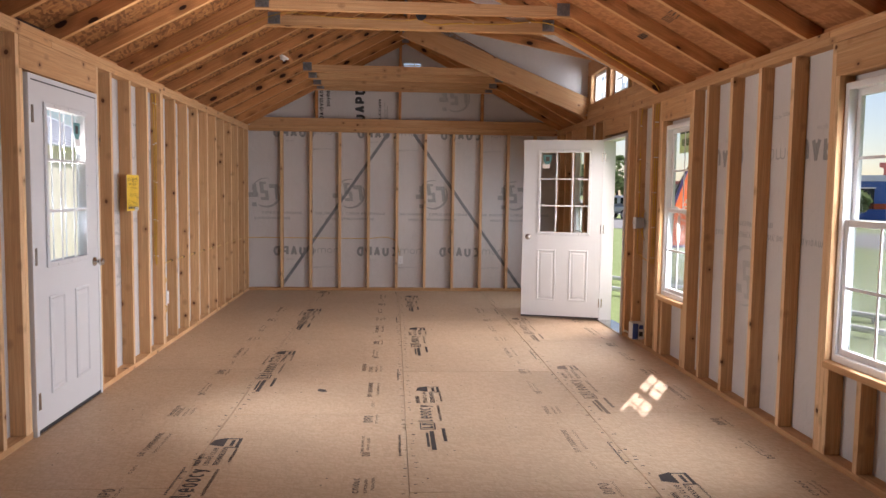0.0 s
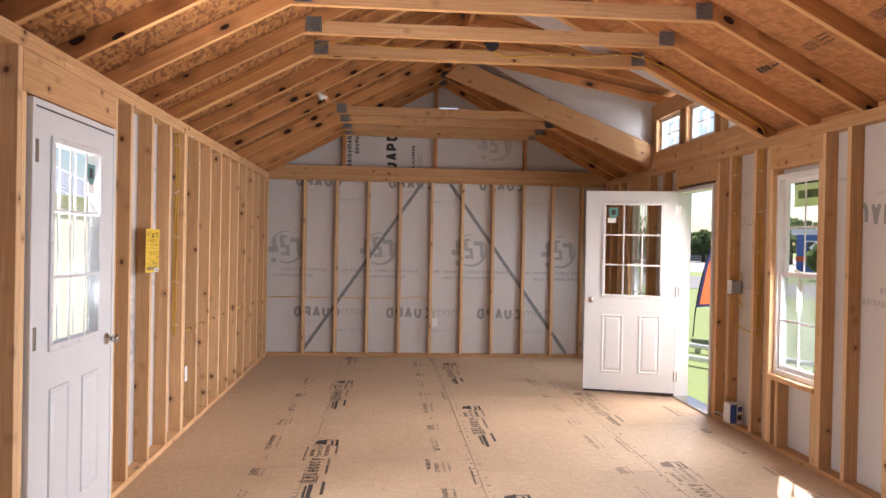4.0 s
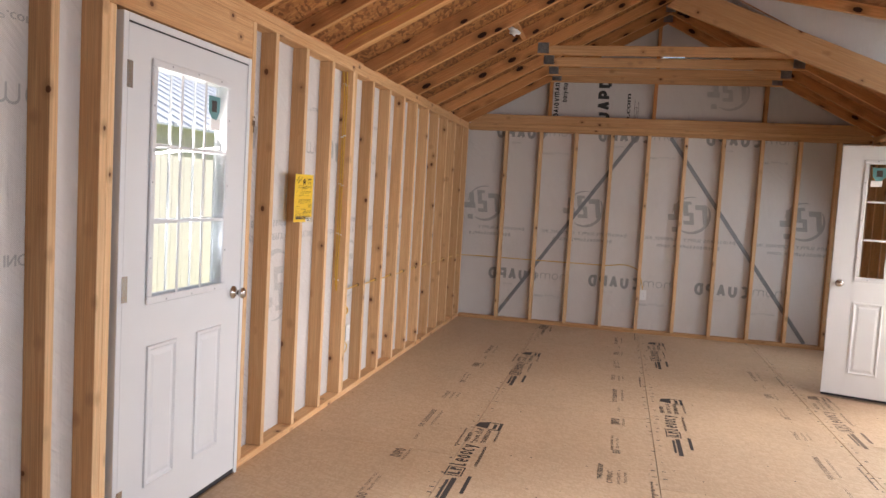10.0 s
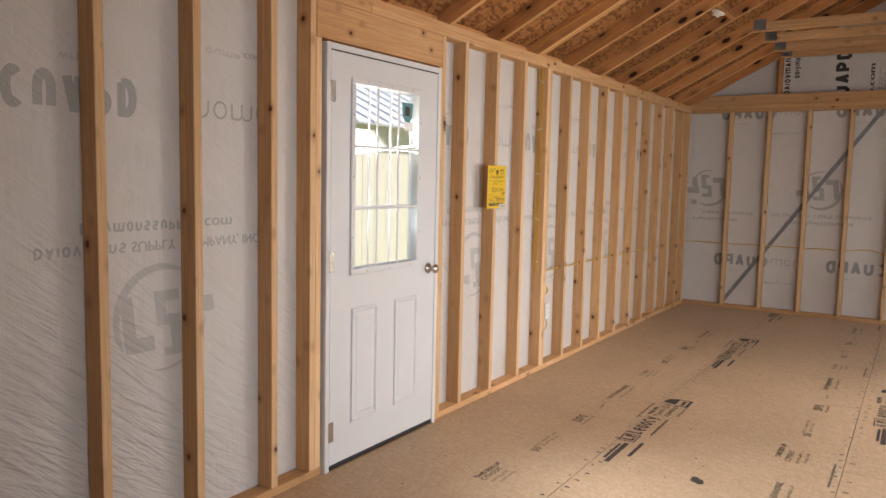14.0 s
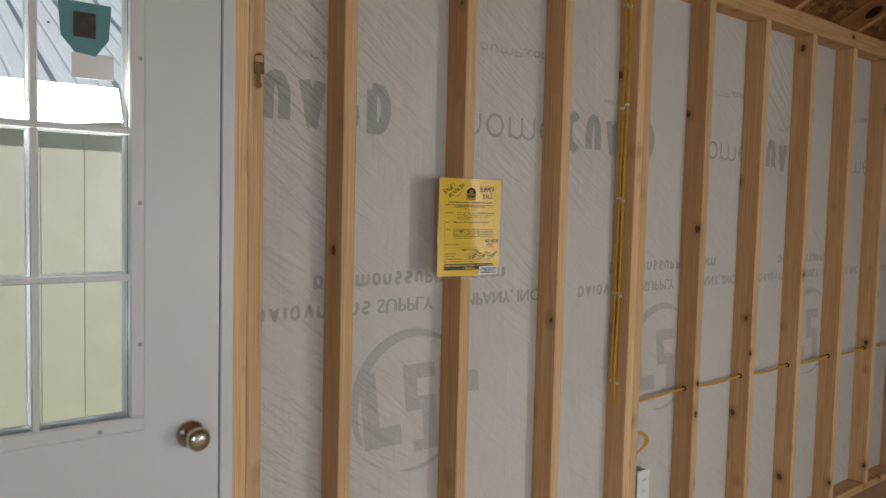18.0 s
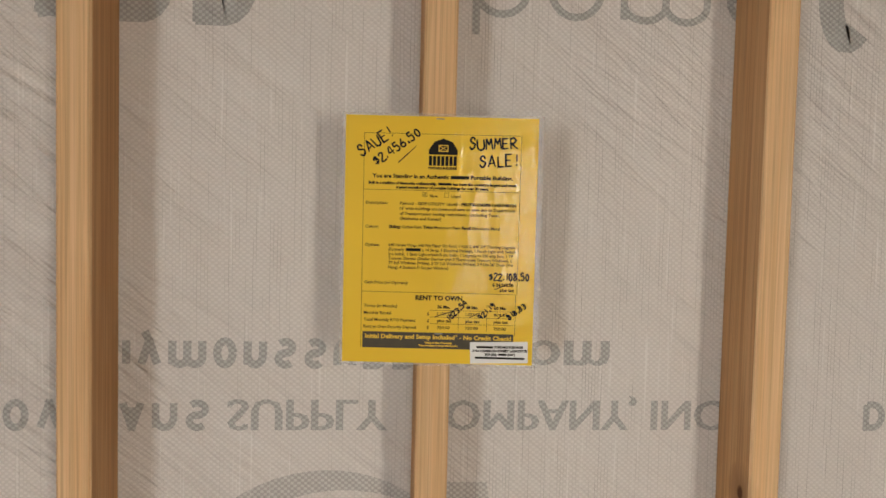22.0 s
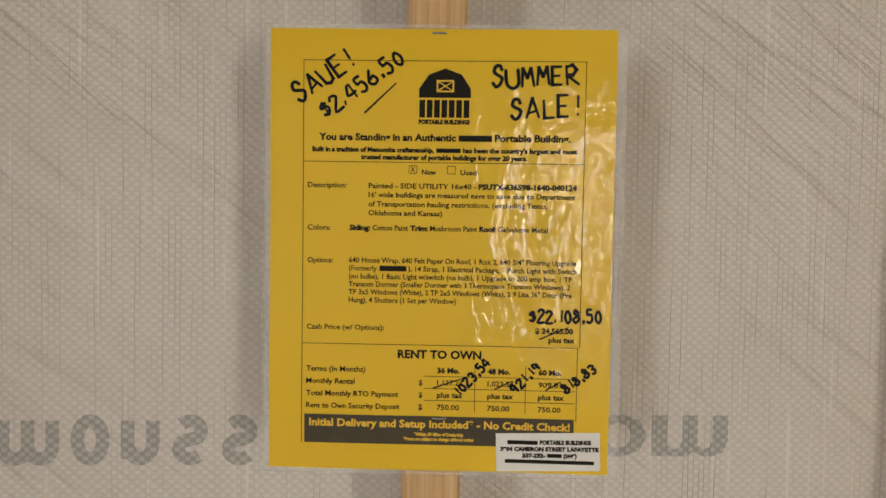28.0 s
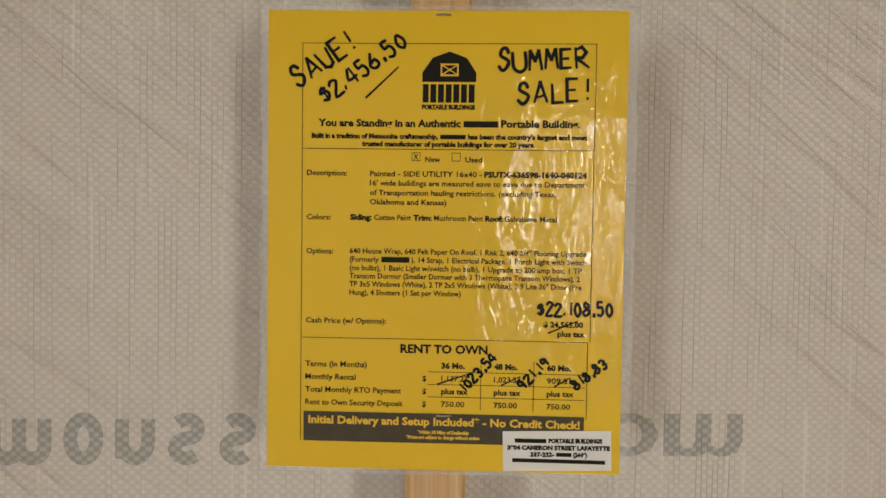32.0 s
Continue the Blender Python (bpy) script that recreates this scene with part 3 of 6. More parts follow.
# ---------------------------------------------------------------- floor
floor = tagged(new("floor", mesh_of("floor", box(-0.115, W + 0.115, -0.162, 12.112, -0.20, -0.021), FLOOR)), "tan printed strand-board subfloor with open joints", "floor", kind="structure")
COLS = [(-0.11, 1.018, 4.79), (1.022, 2.130, 5.985), (2.134, 3.338, 4.70), (3.342, W + 0.11, 5.985)]
for x0, x1, first in COLS:
    ys = [-0.16] + [first + 2.415 * k for k in range(-2, 4) if -0.1 < first + 2.415 * k < 12.05] + [12.11]
    for a, b in zip(ys, ys[1:]):
        part("floor_panel", box(x0 - (x0 + x1) / 2, (x0 + x1) / 2 - x0, (a - b) / 2 + 0.0015, (b - a) / 2 - 0.0015, -0.018, 0, 0.0012), FLOOR, floor, m=pose((x0 + x1) / 2, (a + b) / 2, 0))

# ---------------------------------------------------------------- roof


def under(x):
    """Height of the rafters' underside."""
    return EAVE_Z + SLOPE * (x if x <= RIDGE_X else 2 * RIDGE_X - x)


ANG = math.atan(SLOPE)
UP = RAFTER / math.cos(ANG)
DORM0, DORM1 = 7.93, 10.335              # the dormer's side planes


def slab(bm, pts, thick):
    """A sloping board sheet over four points, thickened upwards."""
    lo = [bm.verts.new(p) for p in pts]
    hi = [bm.verts.new((p[0], p[1], p[2] + thick)) for p in pts]
    bm.faces.new(lo[::-1])
    bm.faces.new(hi)
    for i in range(4):
        j = (i + 1) % 4
        bm.faces.new((lo[i], lo[j], hi[j], hi[i]))


bm = bmesh.new()
z_e, z_r = under(0) - SLOPE * 0.25 + UP + 0.001, under(RIDGE_X) + UP + 0.001
edges_y = [-0.4] + [-0.4 + 1.22 * k + 0.0 for k in range(1, 11)] + [12.4]
for a, b in zip(edges_y, edges_y[1:]):
    slab(bm, [(-0.25, a + 0.002, z_e), (RIDGE_X, a + 0.002, z_r), (RIDGE_X, b - 0.002, z_r), (-0.25, b - 0.002, z_e)], 0.012)
for a, b in ((-0.4, 0.82), (0.822, 2.04), (2.042, 3.26), (3.262, 4.48), (4.482, 5.70), (5.702, 6.92), (6.922, DORM0), (DORM1, 11.2), (11.202, 12.4)):
    slab(bm, [(RIDGE_X, a, z_r), (W + 0.25, a, z_e), (W + 0.25, b, z_e), (RIDGE_X, b, z_r)], 0.012)
D_IN, D_OUT = 3.425, 3.045                # underside of the dormer rafters at ridge and header
slab(bm, [(RIDGE_X, DORM0 - 0.1, D_IN + 0.10), (W + 0.3, DORM0 - 0.1, D_OUT + 0.045), (W + 0.3, DORM1 + 0.1, D_OUT + 0.045), (RIDGE_X, DORM1 + 0.1, D_IN + 0.10)], 0.012)
add_box(bm, RIDGE_X - 0.02, RIDGE_X - 0.002, DORM0 - 0.1, DORM1 + 0.1, D_IN + 0.08, z_r + 0.012)
bmesh.ops.recalc_face_normals(bm, faces=bm.faces)
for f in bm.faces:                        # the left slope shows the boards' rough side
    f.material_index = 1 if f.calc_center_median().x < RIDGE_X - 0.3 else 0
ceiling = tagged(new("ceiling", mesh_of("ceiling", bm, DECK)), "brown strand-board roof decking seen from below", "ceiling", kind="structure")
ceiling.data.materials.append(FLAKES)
bm = bmesh.new()
slab(bm, [(-0.3, -0.45, z_e + 0.02), (RIDGE_X, -0.45, z_r + 0.045), (RIDGE_X, 12.45, z_r + 0.045), (-0.3, 12.45, z_e + 0.02)], 0.01)
for a, b in ((-0.45, DORM0 - 0.1), (DORM1 + 0.1, 12.45)):
    slab(bm, [(RIDGE_X, a, z_r + 0.045), (W + 0.3, a, z_e + 0.02), (W + 0.3, b, z_e + 0.02), (RIDGE_X, b, z_r + 0.045)], 0.01)
slab(bm, [(RIDGE_X - 0.05, DORM0 - 0.15, D_IN + 0.24), (W + 0.35, DORM0 - 0.15, D_OUT + 0.07), (W + 0.35, DORM1 + 0.15, D_OUT + 0.07), (RIDGE_X - 0.05, DORM1 + 0.15, D_IN + 0.24)], 0.01)
bmesh.ops.recalc_face_normals(bm, faces=bm.faces)
tagged(new("roof", mesh_of("roof", bm, GALV)), "galvanised metal roof sheet", "roof", kind="structure")


def gusset(parent, x, y, z, w, h, ang):
    """A toothed steel truss plate."""
    bmg = bmesh.new()
    n, prev = 9, None
    for i in range(2 * n + 1):
        px, d = -w / 2 + w * i / (2 * n), -0.0006 - 0.0014 * (i % 2)
        cur = [bmg.verts.new((px, d, -h / 2)), bmg.verts.new((px, d, h / 2))]
        if prev:
            bmg.faces.new((prev[0], cur[0], cur[1], prev[1]))
        prev = cur
    bmesh.ops.solidify(bmg, geom=list(bmg.faces), thickness=0.0008)
    return part("truss_plate", bmg, GALV, parent, "grey toothed steel plate", pose(x, y, z, 0, ang, 0))


TIE_Z = 2.887                            # middle of the collar ties


def truss(y, tie=True, right=True, plies=1):
    """A roof truss: two rafters, a collar tie, steel plates."""
    t = thing("roof_truss", "pine roof truss with collar tie and steel plates" if tie else "pair of pine roof rafters meeting at the ridge", "truss", pose(0, y, 0), "roof trusses")
    for k in range(plies):
        dy = k * 0.041
        for s in ((0, 1) if right else (0,)):
            x0, x1 = (-0.10, RIDGE_X - 0.001) if s == 0 else (W + 0.10, RIDGE_X + 0.001)
            p, q = (x0, dy, EAVE_Z - SLOPE * 0.10 + UP / 2), (x1, dy, under(x1) + UP / 2)
            board("rafter", p, q, TH, RAFTER, t, RAFT, (0, 1, 0), edge=RAFT_LIT_EDGE)
        if tie:
            ob = board("collar_tie", (0.937, dy, TIE_Z), (W - 0.937, dy, TIE_Z), TH, DEPTH, t, PINE, (0, 1, 0), edge=RAFT_LIT_EDGE)
            if "cut" not in ob.data:                # ends cut to the slope of the rafters
                ob.data["cut"] = 1
                flip = 1 if ob.matrix_basis.to_3x3().col[2].z > 0 else -1
                for v in ob.data.vertices:
                    v.co.x -= math.copysign((v.co.z * flip + DEPTH / 2) / SLOPE, v.co.x)
    if tie:
        for x in (1.012, W - 1.012):
            gusset(t, x, -TH / 2 - 0.002, 2.905, 0.105, 0.098, 0)
    gusset(t, RIDGE_X, -TH / 2 - 0.002, under(RIDGE_X) + 0.05, 0.10, 0.075, 0)
    return t


for k in range(-9, 0):
    truss(7.87 + 0.605 * k)
truss(7.85, plies=2)
for y in (8.47, 9.07, 9.68):
    truss(y, tie=False, right=False)
truss(10.36, tie=True)
truss(10.95)
truss(11.53)
truss(11.975)
# valley beam, dormer framing
dormer = thing("dormer", "framed pine dormer with three small windows", "dormer", kind="structure")
beam = board("valley_beam", (2.205, 10.28, 3.357), (W - 0.003, 10.28, 2.477), TH, 0.226, dormer, PINE, (0, 1, 0))
up_z = beam.matrix_basis.to_3x3().col[2].z
for v in beam.data.vertices:                       # plumb cut under the ridge
    if v.co.x < 0:
        v.co.x += v.co.z * SLOPE * (1 if up_z > 0 else -1)
board("dormer_header", (XR, DORM0, 2.945), (XR, DORM1, 2.945), 0.17, DEPTH, dormer, PINE, (0, 0, 1))
board("dormer_plate", (XR, DORM0, PLATE_TOP + 0.045), (XR, DORM1, PLATE_TOP + 0.045), 0.088, DEPTH, dormer, PINE, (0, 0, 1))
board("dormer_plate", (XR, DORM0, PLATE_TOP + 0.13), (XR, DORM1, PLATE_TOP + 0.13), 0.08, DEPTH - 0.004, dormer, PINE, (0, 0, 1))
DWIN = [(9.545, 10.17), (8.745, 9.37), (7.97, 8.575)]
DZ0, DZ1 = 2.513, 2.858
for a, b in ((DWIN[0][1], DORM1), (DWIN[1][1], DWIN[0][0]), (DWIN[2][1], DWIN[1][0])):
    ys = [a + 0.02, b - 0.02] if b - a > 0.08 else [(a + b) / 2]
    for y in ys:
        board("dormer_stud", (XR, y, DZ0), (XR, y, DZ1), TH, DEPTH, dormer, PINE, (0, 1, 0))
for y in (8.30, 8.90, 9.49, 10.10):
    board("dormer_rafter", (RIDGE_X + 0.02, y, D_IN + 0.05), (W + 0.1, y, D_OUT - 0.002), TH, DEPTH, dormer, RAFT, (0, 1, 0), edge=RAFT_LIT_EDGE)
board("ridge_board", (RIDGE_X, DORM0, D_IN + 0.03), (RIDGE_X, DORM1, D_IN + 0.03), 0.036, 0.14, dormer, RAFT, (1, 0, 0))
# cheeks of wrap, and the wall outside the dormer windows
for y in (DORM1 + 0.006, DORM0 - 0.012):
    bm = bmesh.new()
    pts = [(RIDGE_X + 0.1, 3.30), (W + 0.1, 2.345), (W + 0.1, 3.08), (RIDGE_X + 0.1, 3.50)]
    a = [bm.verts.new((px, y, pz)) for px, pz in pts]
    b = [bm.verts.new((px, y + 0.008, pz)) for px, pz in pts]
    bm.faces.new(a)
    bm.faces.new(b[::-1])
    for i in range(4):
        bm.faces.new((a[i], b[i], b[(i + 1) % 4], a[(i + 1) % 4]))
    part("dormer_cheek", bm, WRAP, dormer, "crinkled white house wrap on the dormer side")
bm = bmesh.new()
x0, x1 = W + DEPTH, W + 0.112
add_box(bm, x0, x1, DORM0, DORM1, PLATE_TOP, DZ0)
add_box(bm, x0, x1, DORM0, DORM1, DZ1, 3.06)
for a, b in ((DWIN[0][1], DORM1), (DWIN[1][1], DWIN[0][0]), (DWIN[2][1], DWIN[1][0]), (DORM0, DWIN[2][0])):
    add_box(bm, x0, x1, a, b, DZ0, DZ1)
part("dormer_siding", bm, SIDING, dormer)

# boards that close the eaves
part("eave_board", box(-0.115, -0.095, -0.16, 12.11, PLATE_TOP + 0.001, z_e + SLOPE * 0.14), RAFT, wall_left)
for a, b in ((-0.16, DORM0 - 0.02), (DORM1 + 0.02, 12.11)):
    part("eave_board", box(W + 0.095, W + 0.115, a, b, PLATE_TOP + 0.001, z_e + SLOPE * 0.14), RAFT, wall_right)

# gables
VENT = (2.163, 2.432, 3.13, 3.276)
for gname, y, s in (("gable_back", YB, 1), ("gable_front", YF, -1)):
    bm = bmesh.new()
    zt = PLATE_TOP + 0.11
    ya, yb = y + s * DEPTH, y + s * 0.112
    top_l, top_r = z_r - 0.005 - SLOPE * (RIDGE_X - VENT[0]), z_r - 0.005 - SLOPE * (VENT[1] - RIDGE_X)
    shapes = [[(-0.1, 2.3605), (W + 0.1, 2.3605), (W + 0.1, EAVE_Z + 0.03), (RIDGE_X, z_r - 0.005), (-0.1, EAVE_Z + 0.03)]]
    if s > 0:                                      # the back gable has a vent opening
        shapes = [[(-0.1, 2.3605), (VENT[0], 2.3605), (VENT[0], top_l), (-0.1, EAVE_Z + 0.03)],
                  [(VENT[1], 2.3605), (W + 0.1, 2.3605), (W + 0.1, EAVE_Z + 0.03), (VENT[1], top_r)],
                  [(VENT[0], 2.3605), (VENT[1], 2.3605), (VENT[1], VENT[2]), (VENT[0], VENT[2])],
                  [(VENT[0], VENT[3]), (VENT[1], VENT[3]), (VENT[1], top_r), (RIDGE_X, z_r - 0.005), (VENT[0], top_l)]]
    for pts in shapes:
        a = [bm.verts.new((px, ya, pz)) for px, pz in pts]
        b = [bm.verts.new((px, yb, pz)) for px, pz in pts]
        bm.faces.new(a)
        bm.faces.new(b[::-1])
        for i in range(len(pts)):
            k = (i + 1) % len(pts)
            bm.faces.new((a[i], b[i], b[k], a[k]))
    bmesh.ops.recalc_face_normals(bm, faces=bm.faces)
    g = tagged(new(gname, mesh_of(gname, bm, WRAP)), "gable end framed in pine over white house wrap", "wall", kind="structure")
    for x in (0.95, 2.13, 3.31):
        board("gable_stud", (x, y + s * DEPTH / 2, zt + 0.004), (x, y + s * DEPTH / 2, under(x) + 0.02), TH, DEPTH, g, RAFT, (1, 0, 0))

vent = thing("gable_vent", "small white louvred vent high in the gable wrap", "vent", pose(0, YB + DEPTH, 0))
for q in ((VENT[0], VENT[0] + 0.014, VENT[2], VENT[3]), (VENT[1] - 0.014, VENT[1], VENT[2], VENT[3]), (VENT[0] + 0.014, VENT[1] - 0.014, VENT[3] - 0.014, VENT[3]), (VENT[0] + 0.014, VENT[1] - 0.014, VENT[2], VENT[2] + 0.014)):
    part("frame", box(q[0], q[1], 0.002, 0.03, q[2], q[3], 0.001), VINYL, vent)
part("mullion", box((VENT[0] + VENT[1]) / 2 + 0.025, (VENT[0] + VENT[1]) / 2 + 0.04, 0.004, 0.028, VENT[2] + 0.014, VENT[3] - 0.014), VINYL, vent)
for k in range(3):
    z = VENT[2] + 0.03 + 0.04 * k
    sl = part("slat", box(VENT[0] + 0.015, VENT[1] - 0.015, -0.014, 0.014, -0.0015, 0.0015), VINYL, vent, m=pose(0, 0.045, z, 40, 0, 0))

# ---------------------------------------------------------------- doors


def nine_lite_door(name, label, m, swing, door_w=0.905, door_h=2.02, knob_far=True):
    """A white steel door with a nine-pane window above two raised panels.
    Local x runs from the hinge, y is the thickness (front at y=0, back at +0.044), z up."""
    d = thing(name, label, "door", m)
    d["kind"] = "structure"
    t = 0.044
    gx0, gx1, gz0, gz1 = 0.168, 0.712, 0.972, 1.884
    bm = bmesh.new()
    add_box(bm, 0, gx0, 0, t, 0.012, door_h)
    add_box(bm, gx1, door_w, 0, t, 0.012, door_h)
    add_box(bm, gx0, gx1, 0, t, 0.012, gz0)
    add_box(bm, gx0, gx1, 0, t, gz1, door_h)
    part("slab", bm, WHITE, d)
    for y0, y1 in ((-0.012, 0.0), (t, t + 0.012)):
        fr = bmesh.new()
        o = 0.028
        for a in ((gx0 - o, gx1 + o, gz1 - 0.004, gz1 + o), (gx0 - o, gx1 + o, gz0 - o, gz0 + 0.004), (gx0 - o, gx0 + 0.004, gz0 + 0.004, gz1 - 0.004), (gx1 - 0.004, gx1 + o, gz0 + 0.004, gz1 - 0.004)):
            add_box(fr, a[0], a[1], y0, y1, a[2], a[3], 0, 0.004)
        part("lite_frame", fr, WHITE, d)
        for k in (1, 2):
            x = gx0 + (gx1 - gx0) * k / 3
            part("muntin", box(x - 0.008, x + 0.008, y0 + 0.004, y1 - 0.002, gz0, gz1, 0.003), WHITE, d)
            z = gz0 + (gz1 - gz0) * k / 3
            part("muntin", box(gx0, gx1, y0 + 0.003, y1 - 0.003, z - 0.008, z + 0.008, 0.003), WHITE, d)
        for i in range(3):
            for fx, fz in ((gx0 + 0.1 + 0.19 * i, gz1 + 0.016), (gx0 + 0.1 + 0.19 * i, gz0 - 0.016), (gx0 - 0.016, gz0 + 0.16 + 0.3 * i), (gx1 + 0.016, gz0 + 0.16 + 0.3 * i)):
                s = 1 if y0 > 0 else -1
                yy = y1 if s > 0 else y0
                part("screw_plug", box(fx - 0.004, fx + 0.004, yy - 0.0006, yy + 0.0006, fz - 0.004, fz + 0.004), GREYBOX, d)
    g = part("glass", box(gx0, gx1, 0.019, 0.025, gz0, gz1), GLASS, d, "clear door glass")
    g.visible_shadow = False
    for px0, px1 in ((0.157, 0.369), (0.52, 0.732)):
        for s, y in ((-1, 0.0), (1, t)):
            pb = bmesh.new()
            x0, x1, z0, z1 = px0, px1, 0.19, 0.775
            rim = [(0.0, 0.0), (0.003, 0.008), (0.013, 0.010), (0.022, 0.0012), (0.031, 0.0012), (0.046, 0.006)]
            loops = []
            for inset, out in rim:
                loops.append([pb.verts.new((xx, y + s * (out + 0.0003), zz)) for xx, zz in ((x0 + inset, z0 + inset), (x1 - inset, z0 + inset), (x1 - inset, z1 - inset), (x0 + inset, z1 - inset))])
            for a, b in zip(loops, loops[1:]):
                for i in range(4):
                    pb.faces.new((a[i], a[(i + 1) % 4], b[(i + 1) % 4], b[i]))
            pb.faces.new(loops[-1])
            bmesh.ops.recalc_face_normals(pb, faces=pb.faces)
            part("raised_panel", pb, WHITE, d)
    kx = door_w - 0.065
    for s in (-1, 1):
        kn = lathe([(0.0315, 0), (0.0315, 0.004), (0.026, 0.010), (0.012, 0.013), (0.011, 0.030), (0.020, 0.036), (0.026, 0.046), (0.026, 0.056), (0.018, 0.064), (0.004, 0.066)], 24)
        part("door_knob", kn, NICKEL, d, "round satin nickel knob", pose(kx, 0 if s < 0 else t, 0.917, 90 if s < 0 else -90, 0, 0))
    part("latch_plate", box(door_w, door_w + 0.0015, 0.009, 0.035, 0.905, 0.965), NICKEL, d)
    part("door_sweep", box(0.002, door_w - 0.002, -0.002, t + 0.002, -0.004, 0.0125), BLACK, d, "black rubber sweep")
    for z in (0.18, 1.02, 1.83):
        hb = box(-0.012, -0.001, -0.006, 0.004, z - 0.05, z + 0.05, 0.002)
        add_box(hb, -0.001, 0.028, -0.0012, -0.0002, z - 0.05, z + 0.05)
        part("hinge", hb, NICKEL, d, "satin nickel butt hinge")
    return d, (gx0, gx1, gz0, gz1)


# closed door in the left wall: room face looks to +x; local x runs along +y
ld, _ = nine_lite_door("door_1", "closed white steel door with nine-pane window", pose(0.016, 5.588, 0.018, 0, 0, 90), 0)
# local frame: x -> +y, y -> -x
jamb1 = thing("door_frame_1", "white painted door frame with dark sill", "door frame", kind="structure")
for y0, y1 in ((5.553, 5.583), (6.497, 6.527)):
    part("jamb", box(-0.11, 0.020, y0, y1, 0.0, 2.072, 0.002), WHITE, jamb1)
part("head_jamb", box(-0.11, 0.0195, 5.583, 6.497, 2.042, 2.072, 0.002), WHITE, jamb1)
for y0, y1 in ((5.583, 5.597), (6.483, 6.497)):
    part("door_stop", box(-0.062, -0.0295, y0, y1, 0.012, 2.042), WHITE, jamb1)
part("door_stop", box(-0.062, -0.0295, 5.597, 6.483, 2.026, 2.042), WHITE, jamb1)
part("threshold", box(-0.11, 0.024, 5.583, 6.497, 0.0, 0.012, 0.003), NICKEL, jamb1, "dull metal threshold")
part("sill_rib", box(-0.060, -0.0295, 5.597, 6.483, 0.012, 0.034), NICKEL, jamb1)
part("weather_strip", box(0.0165, 0.0195, 5.585, 6.495, 2.036, 2.042), BLACK, jamb1)

# open door in the right wall, swung into the room
h0, h1 = Vector((4.415, 9.526, 0)), Vector((3.527, 9.785, 0))
open_ang = math.degrees(math.atan2(h1.y - h0.y, h1.x - h0.x))
rd, _ = nine_lite_door("door_2", "open white steel door with nine-pane window, swung into the room", Matrix.Translation((4.408, 9.517, 0.022)) @ pose(0, 0, 0, 0, 0, open_ang) @ Matrix.Scale(-1, 4, (0, 1, 0)) @ Matrix.Translation((0, -0.022, 0)), 0)
jamb2 = thing("door_frame_2", "white painted frame of the open door", "door frame", kind="structure")
for y0, y1 in ((8.688, 8.716), (9.494, 9.522)):
    part("jamb", box(W - 0.016, W + 0.125, y0, y1, 0.0, 2.052, 0.002), WHITE, jamb2)
part("head_jamb", box(W - 0.0155, W + 0.125, 8.716, 9.494, 2.024, 2.052, 0.002), WHITE, jamb2)
part("threshold", box(W - 0.03, W + 0.15, 8.716, 9.494, 0.0, 0.016, 0.004), NICKEL, jamb2, "dull metal threshold")
part("strike_plate", box(W + 0.01, W + 0.04, 8.716, 8.7175, 0.92, 0.98), NICKEL, jamb2)

# ---------------------------------------------------------------- windows


